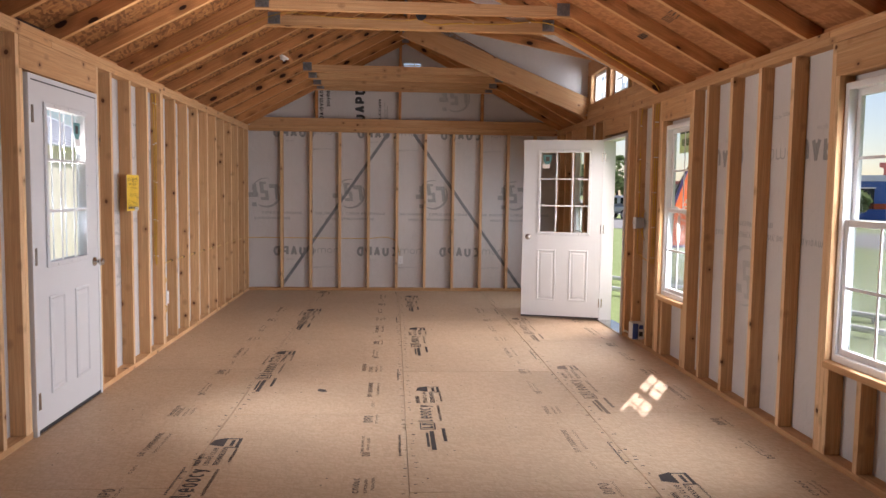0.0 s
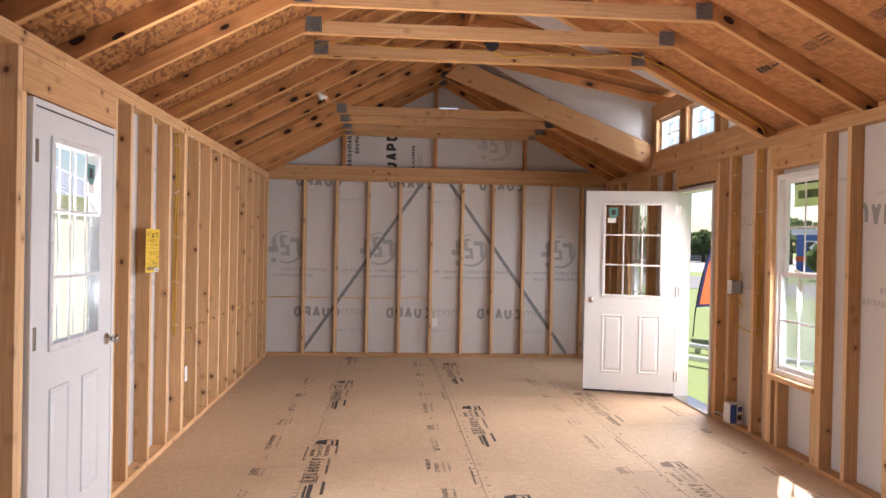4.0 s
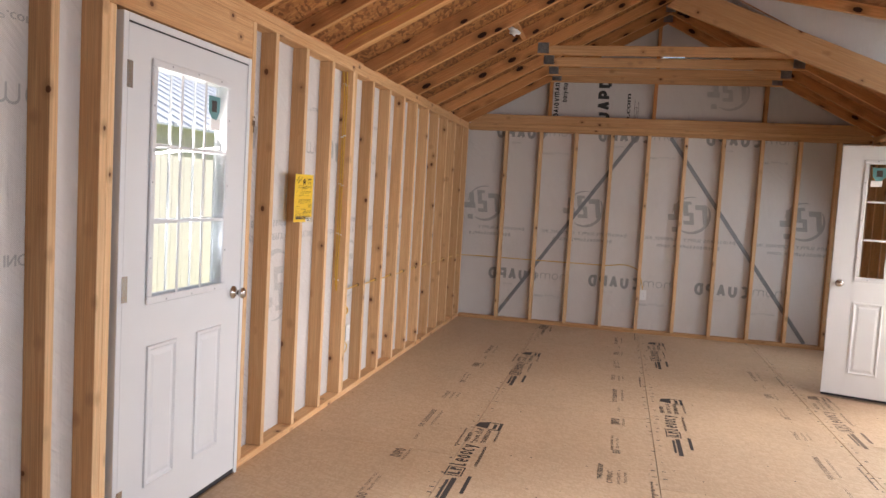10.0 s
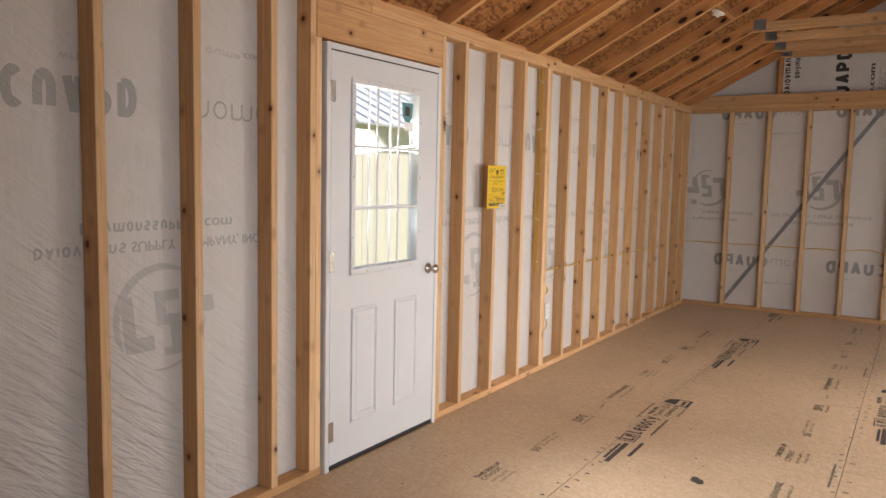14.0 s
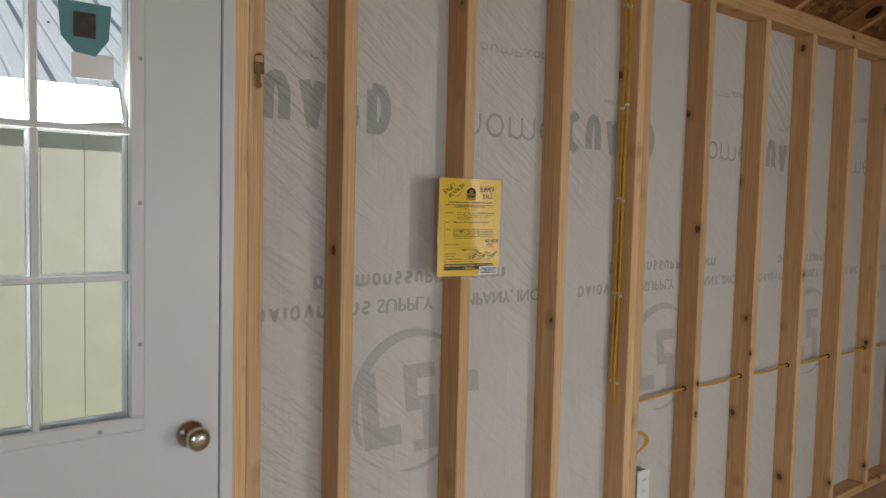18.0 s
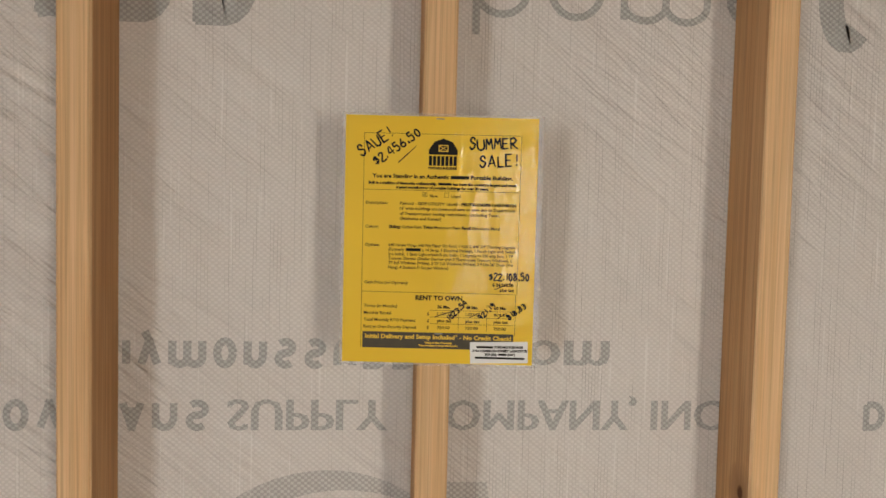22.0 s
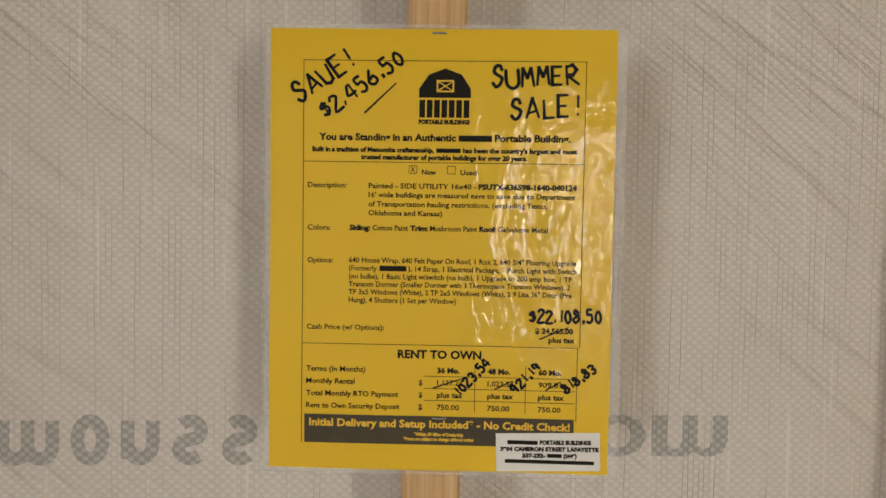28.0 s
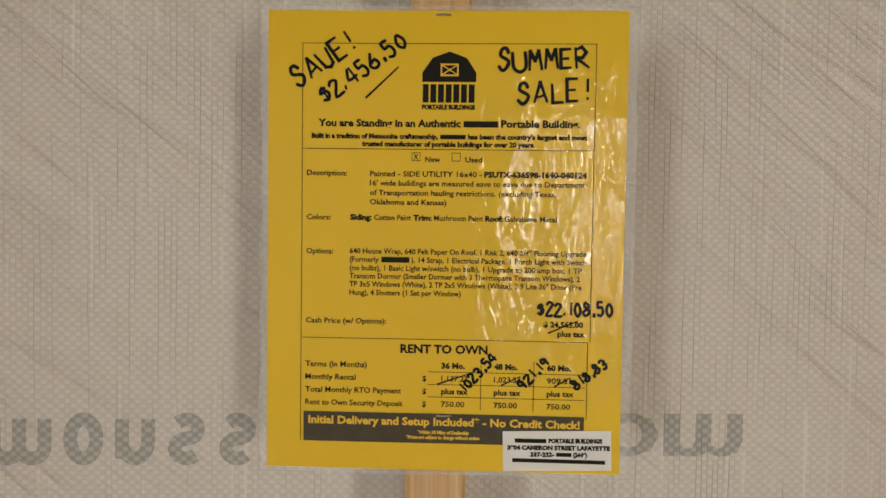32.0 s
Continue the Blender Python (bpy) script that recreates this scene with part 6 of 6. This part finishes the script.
part("blade", b, KEYBRASS, key, "dark worn key")


def glass_tag(m, label):
    t = thing("glass_tag", label, "tag", m)
    b = bmesh.new()
    pts = [(-0.05, 0.05), (-0.045, -0.02), (-0.02, -0.05), (0.02, -0.055), (0.045, -0.02), (0.05, 0.05)]
    a = [b.verts.new((x, y, 0)) for x, y in pts]
    c_ = [b.verts.new((x, y, 0.001)) for x, y in pts]
    b.faces.new(a[::-1])
    b.faces.new(c_)
    for i in range(6):
        b.faces.new((a[i], a[(i + 1) % 6], c_[(i + 1) % 6], c_[i]))
    part("shield", b, TAG, t, "teal printed shield")
    part("slip", box(-0.025, 0.055, -0.10, -0.05, -0.003, -0.001), PAPER, t, "white paper slip")
    part("patch", box(-0.022, 0.02, -0.02, 0.03, 0.0012, 0.0018), INK, t)


glass_tag(M_LEFT @ pose(6.215, 1.80, DEPTH + 0.006), "teal tag with a white slip on the door glass")
glass_tag(rd.matrix_basis @ pose(0.245 + 0.39, -0.014, 1.80, 90, 0, 0), "teal tag with a white slip on the open door's glass")
gt = thing("hanging_sheet", "pale green printed sheet hung behind the upper sash", "sheet", pose(W + 0.125, 7.40, 1.80))
part("sheet", box(0, 0.0015, -0.21, 0.21, 0.0, 0.165), thin_material("green_print", (0.60, 0.66, 0.40), 0.6), gt)
part("header_strip", box(-0.001, 0.0025, -0.21, 0.21, 0.165, 0.20), BLACK, gt)
part("print", box(-0.0005, 0.0, -0.10, 0.16, 0.06, 0.12), plain("dark_green_print", (0.12, 0.17, 0.05), 0.6, 0, 0.3, 60), gt)

# ---------------------------------------------------------------- laminated price sheet on the stud
def sheet_material():
    m, n, l, b = material("laminated_yellow_paper")
    t = noise_tex(n, l, coords(n, l), 6, 4)
    l.new(mix(n, l, ramp(n, l, t, 0.3, 0.7), (0.79, 0.505, 0.005), (0.83, 0.545, 0.006)), b.inputs["Base Color"])
    b.inputs["Roughness"].default_value = 0.55
    b.inputs["Coat Weight"].default_value = 1.0
    b.inputs["Coat Roughness"].default_value = 0.03
    b.inputs["Coat IOR"].default_value = 1.5
    # the laminate is smooth in the middle and ripples toward its free edge
    tc = n.new("ShaderNodeTexCoord")
    sp = n.new("ShaderNodeSeparateXYZ")
    l.new(tc.outputs["Object"], sp.inputs[0])
    wavy = ramp(n, l, sp.outputs[0], 0.09, 0.19, (0.10, 0.10, 0.10), (1, 1, 1))
    crumple = mix(n, l, 0.35, noise_tex(n, l, coords(n, l, (1, 0.6, 1), False), 34, 3, 0.5, 0.8), noise_tex(n, l, coords(n, l, (1, 0.5, 1), False), 110, 3, 0.6, 0.5))
    k = n.new("ShaderNodeBump")
    k.inputs["Strength"].default_value, k.inputs["Distance"].default_value = 0.9, 0.0036
    l.new(mix(n, l, 1.0, crumple, wavy, 'MULTIPLY'), k.inputs["Height"])
    l.new(k.outputs[0], b.inputs["Coat Normal"])
    return m


def film_material():
    m, n, l, b = material("clear_film")
    b.inputs["Base Color"].default_value = (0.92, 0.93, 0.92, 1)
    b.inputs["Alpha"].default_value = 0.14
    b.inputs["Roughness"].default_value = 0.12
    bump(n, l, b, noise_tex(n, l, coords(n, l), 60, 3), 0.5, 0.01)
    return m


YELLOW = sheet_material()
FILM = film_material()
PRINT = plain("sheet_print", (0.010, 0.008, 0.004), 0.5, 0, 0.1, 60, 0.15)
MARKER = plain("marker_ink", (0.006, 0.006, 0.007), 0.4, 0, 0.1, 60, 0.15)
BAND = plain("dark_band", (0.045, 0.032, 0.010), 0.5, 0, 0.15, 90)
YPRINT = plain("yellow_print", (0.80, 0.50, 0.03), 0.5, 0, 0.05, 60)

UN = 0.216 / 634.0                        # one layout unit; the sheet is 634 x 819 units
SHEET_M = M_LEFT @ pose(7.1352, 1.2585, DEPTH + 0.0022)
sheet_ob = thing("price_sheet", "yellow laminated price sheet stapled to a stud", "sign", SHEET_M)


def sx(x):
    return (x - 490) * UN


def sv(y):
    return 0.2795 - (y - 44) * UN * 1.007


def lift(u, v):
    """Height of the slightly wavy paper at a point of the sheet, which stands a little askew."""
    curl = 0.085 * (u - 0.078) + 0.008 * v
    return curl + 0.0004 * math.sin(7.0 * u / 0.216 + 2.0 * v / 0.2795) + 0.0005 * math.sin(9.0 * v / 0.2795)


bm = bmesh.new()
NX, NY = 16, 20
grid = [[bm.verts.new((0.216 * i / NX, 0.2795 * j / NY, lift(0.216 * i / NX, 0.2795 * j / NY))) for i in range(NX + 1)] for j in range(NY + 1)]
for j in range(NY):
    for i in range(NX):
        bm.faces.new((grid[j][i], grid[j][i + 1], grid[j + 1][i + 1], grid[j + 1][i])).smooth = True
part("paper", bm, YELLOW, sheet_ob, "bright yellow printed paper")


def settle(me, m, up):
    """Lay a flat mesh on the wavy paper."""
    for v in me.vertices:
        p = m @ v.co
        v.co = (p.x, p.y, lift(p.x, p.y) + up)
    return me


def line(text, x0, x1, y, size, mat=None, bold=0.0, turn=0.0, up=0.00018, name="printed_line"):
    """A printed line from x0 to x1 on the base line y, in layout units."""
    me = letters(text, size * UN * 1.42, (x1 - x0) * UN, (0.9 * bold + 0.28) * UN)
    me.materials.append(mat or PRINT)
    return part(name, settle(me, pose(sx(x0), sv(y), 0, 0, 0, turn), up), mat or PRINT, sheet_ob)


def blocks(rects, mat=None, up=0.00018, name="printed_bar"):
    b = bmesh.new()
    for x0, x1, y0, y1 in rects:
        n = max(1, int((x1 - x0) / 25))
        for i in range(n):
            a, c = x0 + (x1 - x0) * i / n, x0 + (x1 - x0) * (i + 1) / n
            b.faces.new([b.verts.new((sx(x), sv(y), lift(sx(x), sv(y)) + up)) for x, y in ((a, y1), (c, y1), (c, y0), (a, y0))])
    bmesh.ops.remove_doubles(b, verts=b.verts, dist=1e-6)
    return part(name, b, mat or PRINT, sheet_ob)


def stroke(x0, y0, x1, y1, w, mat=None, up=0.0003):
    a, b_ = Vector((sx(x0), sv(y0))), Vector((sx(x1), sv(y1)))
    d = (b_ - a).normalized()
    nrm = Vector((-d.y, d.x)) * w * UN / 2
    b = bmesh.new()
    b.faces.new([b.verts.new((p.x, p.y, lift(p.x, p.y) + up)) for p in (a - nrm, b_ - nrm * 0.6, b_ + nrm * 0.6, a + nrm)])
    bmesh.ops.recalc_face_normals(b, faces=b.faces)
    return part("pen_stroke", b, mat or MARKER, sheet_ob)


# rules and table
for q in ((551, 1070, 101, 102.2), (552, 1064, 622.5, 623.7), (552, 1068, 285.5, 286.7)):
    blocks([q], name="rule")
for x0, x1, y0, y1 in ((551, 552.2, 102, 810), (1063, 1064.2, 623, 760), (1067, 1068.2, 102, 623)):
    blocks([(x0, x1, y, min(y + 60, y1)) for y in range(int(y0), int(y1), 60)], name="rule")
for q in ((781, 1060, 680.5, 681.6), (781, 1060, 703.3, 704.4), (781, 1060, 725.6, 726.7)):
    blocks([q], name="rule")
for x in (875, 969):
    blocks([(x, x + 1.1, 659, 748)], name="rule")
# barn emblem
b = bmesh.new()
b.faces.new([b.verts.new((sx(x), sv(y), lift(sx(x), sv(y)) + 0.00018)) for x, y in ((764, 168), (859, 168), (859, 152), (842, 126), (812, 115), (782, 126), (764, 152))])
bmesh.ops.recalc_face_normals(b, faces=b.faces)
part("emblem", b, PRINT, sheet_ob, "small black barn emblem")
blocks([(796, 828, 136, 139), (796, 828, 155, 158), (796, 799, 139, 155), (825, 828, 139, 155)], YPRINT, 0.00032, "emblem_window")
stroke(799, 139, 825, 155, 2.5, YPRINT, 0.00032)
stroke(799, 155, 825, 139, 2.5, YPRINT, 0.00032)
for i in range(7):
    blocks([(765 + 13.5 * i, 765 + 13.5 * i + 10.5, 172, 204)], PRINT, 0.00018, "name_bar")
line("PORTABLE BUILDINGS", 764, 858, 215.5, 7.5, bold=0.5)
# heading
line("You are Standing in an Authentic", 580, 833, 246.5, 12.5, bold=0.5)
blocks([(838, 899, 236, 247)])
line("Portable Building.", 904, 1042, 246.5, 12.5, bold=0.5)
line("Built in a tradition of Mennonite craftsmanship,", 568, 793, 267.5, 8.6, bold=0.45)
blocks([(797, 842, 260, 268)])
line("has been the country's largest and most", 846, 1055, 267.5, 8.6, bold=0.45)
line("trusted manufacturer of portable buildings for over 20 years.", 658, 964, 281, 8.6, bold=0.45)
for x in (747, 818):
    blocks([(x, x + 15, 291.5, 292.6), (x, x + 15, 305.5, 306.6), (x, x + 1, 292, 306), (x + 14.5, x + 15.5, 292, 306)], name="tick_box")
line("X", 750, 759, 304, 10)
line("New", 771, 798, 308, 9.5)
line("Used", 842, 872, 308, 9.5)
for t, x0, x1, y, bold in (
        ("Description:", 560, 632, 333.5, 0), ("Painted - SIDE UTILITY 16x40 -", 673, 872, 334, 0), ("PSUTX-636598-1640-040124", 876, 1056, 334, 0.5),
        ("16' wide buildings are measured eave to eave due to Department", 673, 1054, 350.5, 0), ("of Transportation hauling restrictions. (excluding Texas,", 673, 1003, 367.5, 0),
        ("Oklahoma and Kansas)", 673, 810, 384, 0), ("Colors:", 560, 603, 412, 0), ("Siding:", 638, 677, 411.5, 0.5), ("Cotton Paint", 681, 747, 411.5, 0), ("Trim:", 751, 784, 411.5, 0.5),
        ("Mushroom Paint", 788, 875, 411.5, 0), ("Roof:", 879, 910, 411.5, 0.5), ("Galvalume Metal", 913, 1005, 411.5, 0), ("Options:", 560, 608, 472.5, 0),
        ("640 House Wrap, 640 Felt Paper On Roof, 1 Risk 2, 640 3/4\" Flooring Upgrade", 638, 1058, 471.5, 0), ("(Formerly", 638, 690, 486.5, 0),
        ("), 14 Strap, 1 Electrical Package, 1 Porch Light with Switch", 748, 1059, 486.5, 0),
        ("(no bulbs), 1 Basic Light w/switch (no bulb), 1 Upgrade to 200 amp box, 1 TP", 638, 1051, 501.5, 0),
        ("Transom Dormer (Smaller Dormer with 3 Thermopane Transom Windows), 2", 638, 1048, 516, 0),
        ("TP 3x5 Windows (White), 2 TP 2x5 Windows (White), 2 9 Lite 36\" Door (Pre", 638, 1051, 530.5, 0), ("Hung), 4 Shutters (1 Set per Window)", 638, 838, 545.5, 0),
        ("Cash Price (w/ Options):", 560, 705, 596.5, 0), ("$ 24,565.00", 985, 1055, 597, 0.4), ("plus tax", 1010, 1058, 613.5, 0.3)):
    line(t, x0, x1, y, 9.6, bold=bold)
blocks([(695, 745, 477, 487)])
line("RENT TO OWN", 731, 887, 647.5, 15, bold=0.6)
for y, lab, vals, bold in ((675, "Terms (In Months)", ("36 Mo.", "48 Mo.", "60 Mo."), 0.5), (698, "Monthly Rental", ("1,137.27", "1,023.54", "909.81"), 0),
                           (721, "Total Monthly RTO Payment", ("plus tax", "plus tax", "plus tax"), 0.2), (744, "Rent to Own Security Deposit", ("750.00", "750.00", "750.00"), 0)):
    line(lab, 560, 560 + {"T": 111, "M": 91, "R": 176}[lab[0]] + (62 if lab.startswith("Total") else 0), y, 10)
    for x, t in zip((805, 899, 993), vals):
        line(t, x, x + (48 if len(t) > 6 else 42), y - 0.5, 9.8, bold=bold)
    if y > 680:
        line("$", 771, 778, y, 10)
blocks([(557, 1060, 756, 810)], BAND, 0.00018, "dark_band")
line("Initial Delivery and Setup Included* - No Credit Check!", 566, 1053, 777.5, 14, YPRINT, 0.5, up=0.00034)
line("*Within 50 Miles of Dealership", 763, 856, 793, 6, YPRINT, 0.2, up=0.00034)
line("*Prices are subject to change without notice", 743, 875, 802, 6, YPRINT, 0.2, up=0.00034)
# dealer's sticker
b = bmesh.new()
ST = [[(916 + 192 * i / 8 + 2.5 * j, 785 + 72 * j - 6 * i / 8) for i in range(9)] for j in (0, 1)]
sv_ = [[b.verts.new((sx(x), sv(y), lift(sx(x), sv(y)) + 0.0005)) for x, y in row] for row in ST]
for i in range(8):
    b.faces.new((sv_[1][i], sv_[1][i + 1], sv_[0][i + 1], sv_[0][i]))
bmesh.ops.recalc_face_normals(b, faces=b.faces)
part("sticker", b, PAPER, sheet_ob, "white address sticker")
blocks([(938, 994, 797, 804.5)], PRINT, 0.0007)
line("PORTABLE BUILDINGS", 998, 1093, 803.5, 7.4, bold=0.5, turn=1, up=0.0007)
line("3904 CAMERON STREET LAFAYETTE", 925, 1107, 817.5, 7.4, bold=0.5, turn=1, up=0.0007)
line("337-232-", 966, 1009, 829, 7.4, bold=0.5, turn=1, up=0.0007)
blocks([(1012, 1039, 821, 828)], PRINT, 0.0007)
line("(2449)", 1042, 1067, 828, 7.4, bold=0.5, turn=1, up=0.0007)
blocks([(934, 1099, 833, 840)], PRINT, 0.0007)
# handwriting
PEN = {                                   # strokes of a quick hand on a grid six wide and eight high
    "S": "56 48 28 16 25 44 53 41 20 02", "A": "00 38 60|12 53", "V": "08 11 30 51 68", "E": "58 08 00 50|04 44", "!": "38 33|31 30", "$": "56 37 16 15 45 53 31 02|38 30",
    "2": "06 28 57 45 00 60", ",": "22 10", "4": "38 03 63|48 40", "5": "58 18 15 45 52 30 01", "6": "48 14 02 20 51 44 13", ".": "21 31 30 20", "0": "38 15 12 30 52 55 38",
    "1": "38 30", "8": "56 28 16 44 52 20 02 34 56", "3": "07 38 56 34 53 30 01", "9": "56 28 15 34 56 40", "M": "00 18 34 58 60", "R": "00 08|07 38 56 34 04 60", "L": "18 10 60", "U": "08 02 20 40 62 68"}
pen_rnd = random.Random(12)


def rounded(pts):
    """A smooth line through the points."""
    out = []
    for i in range(len(pts) - 1):
        p0, p1, p2, p3 = pts[max(i - 1, 0)], pts[i], pts[i + 1], pts[min(i + 2, len(pts) - 1)]
        for k in range(4):
            t = k / 4
            out.append(tuple(0.5 * (2 * b + (c - a) * t + (2 * a - 5 * b + 4 * c - d) * t * t + (3 * b - a - 3 * c + d) * t ** 3) for a, b, c, d in zip(p0, p1, p2, p3)))
    return out + [pts[-1]]


def hand(text, x, y, long, high, turn, pen):
    """Words written by hand from x, y (layout units), long units long and rising by turn degrees."""
    step = {"!": 0.6, ".": 0.55, ",": 0.55, "1": 0.6}
    total = sum(step.get(ch, 1.0) for ch in text)
    ca, sa = math.cos(radians(turn)), math.sin(radians(turn))
    at = 0.0
    for ch in text:
        b = bmesh.new()
        cell = long / total
        wob, size = pen_rnd.uniform(-0.05, 0.05), pen_rnd.uniform(0.92, 1.08)
        for k_, run_ in enumerate(PEN[ch].split("|")):
            pts = [(at + cell * (0.08 + 0.80 * (int(p[0]) - (6 - 6 * step.get(ch, 1.0)) * 0.5) / 6.0) + high * wob * int(p[1]) / 8, high * size * int(p[1]) / 8 + high * wob) for p in run_.split()]
            pts = rounded(pts) if len(pts) > 2 and ch not in "AEVMLR!" else pts
            ribbon(b, [(sx(x) + (u * ca - v * sa) * UN, sv(y) + (u * sa + v * ca) * UN) for u, v in pts], pen * UN, 0.7, 0.0001 * k_)
        at += cell * step.get(ch, 1.0)
        for v in b.verts:
            v.co.z += lift(v.co.x, v.co.y) + 0.0003
        bmesh.ops.recalc_face_normals(b, faces=b.faces)
        part("pen_letter", b, MARKER, sheet_ob)


hand("SAVE!", 543, 182, 132, 36, 35, 6.2)
hand("$2,456.50", 592, 209, 184, 29, 36, 5.6)
stroke(664, 197, 722, 142, 4)
hand("SUMMER", 895, 150, 164, 35, 3, 6.4)
hand("SALE!", 930, 206, 132, 36, 3, 6.4)
hand("$22,108.50", 973, 577, 136, 23, 1, 5.2)
hand("1023.54", 847, 716, 86, 17, 46, 5.0)
hand("921.19", 951, 712, 72, 17, 48, 5.0)
hand("818.83", 1044, 708, 74, 17, 38, 5.0)
for q in ((798, 703, 852, 684), (912, 703, 946, 686), (1006, 703, 1034, 686), (993, 608, 1046, 585)):
    stroke(*q, 3)
# clear border of the laminate, corner folds and staples
for x0, x1, y0, y1 in ((-0.004, 0.0, -0.003, 0.2825), (0.216, 0.2225, -0.003, 0.2825), (0.0, 0.216, 0.2797, 0.2825), (0.0, 0.216, -0.003, -0.0003)):
    b = bmesh.new()
    wide = x1 - x0 > y1 - y0
    steps = 24
    prev = None
    for k in range(steps + 1):
        f = k / steps
        ends = [(x0 + (x1 - x0) * f, y) for y in (y0, y1)] if wide else [(x, y0 + (y1 - y0) * f) for x in (x0, x1)]
        cur = [b.verts.new((u, v, lift(min(max(u, 0), 0.216), v) + (0.0012 * math.sin(9.0 * k) if n == (0 if u < 0 or v < 0 else 1) else 0))) for n, (u, v) in enumerate(ends)]
        if prev:
            b.faces.new((prev[0], prev[1], cur[1], cur[0])).smooth = True
        prev = cur
    bmesh.ops.recalc_face_normals(b, faces=b.faces)
    bmesh.ops.solidify(b, geom=list(b.faces), thickness=0.0003)
    part("film_border", b, FILM, sheet_ob, "clear plastic border")
for x, y in ((810, 759), (800, 52)):
    part("staple", tube([(sx(x - 13), sv(y), lift(sx(x), sv(y)) + 0.0008), (sx(x), sv(y), lift(sx(x), sv(y)) + 0.0018), (sx(x + 13), sv(y), lift(sx(x), sv(y)) + 0.0008)], 0.0006), GALV, sheet_ob, "bright staple").data.materials.append(GALV)
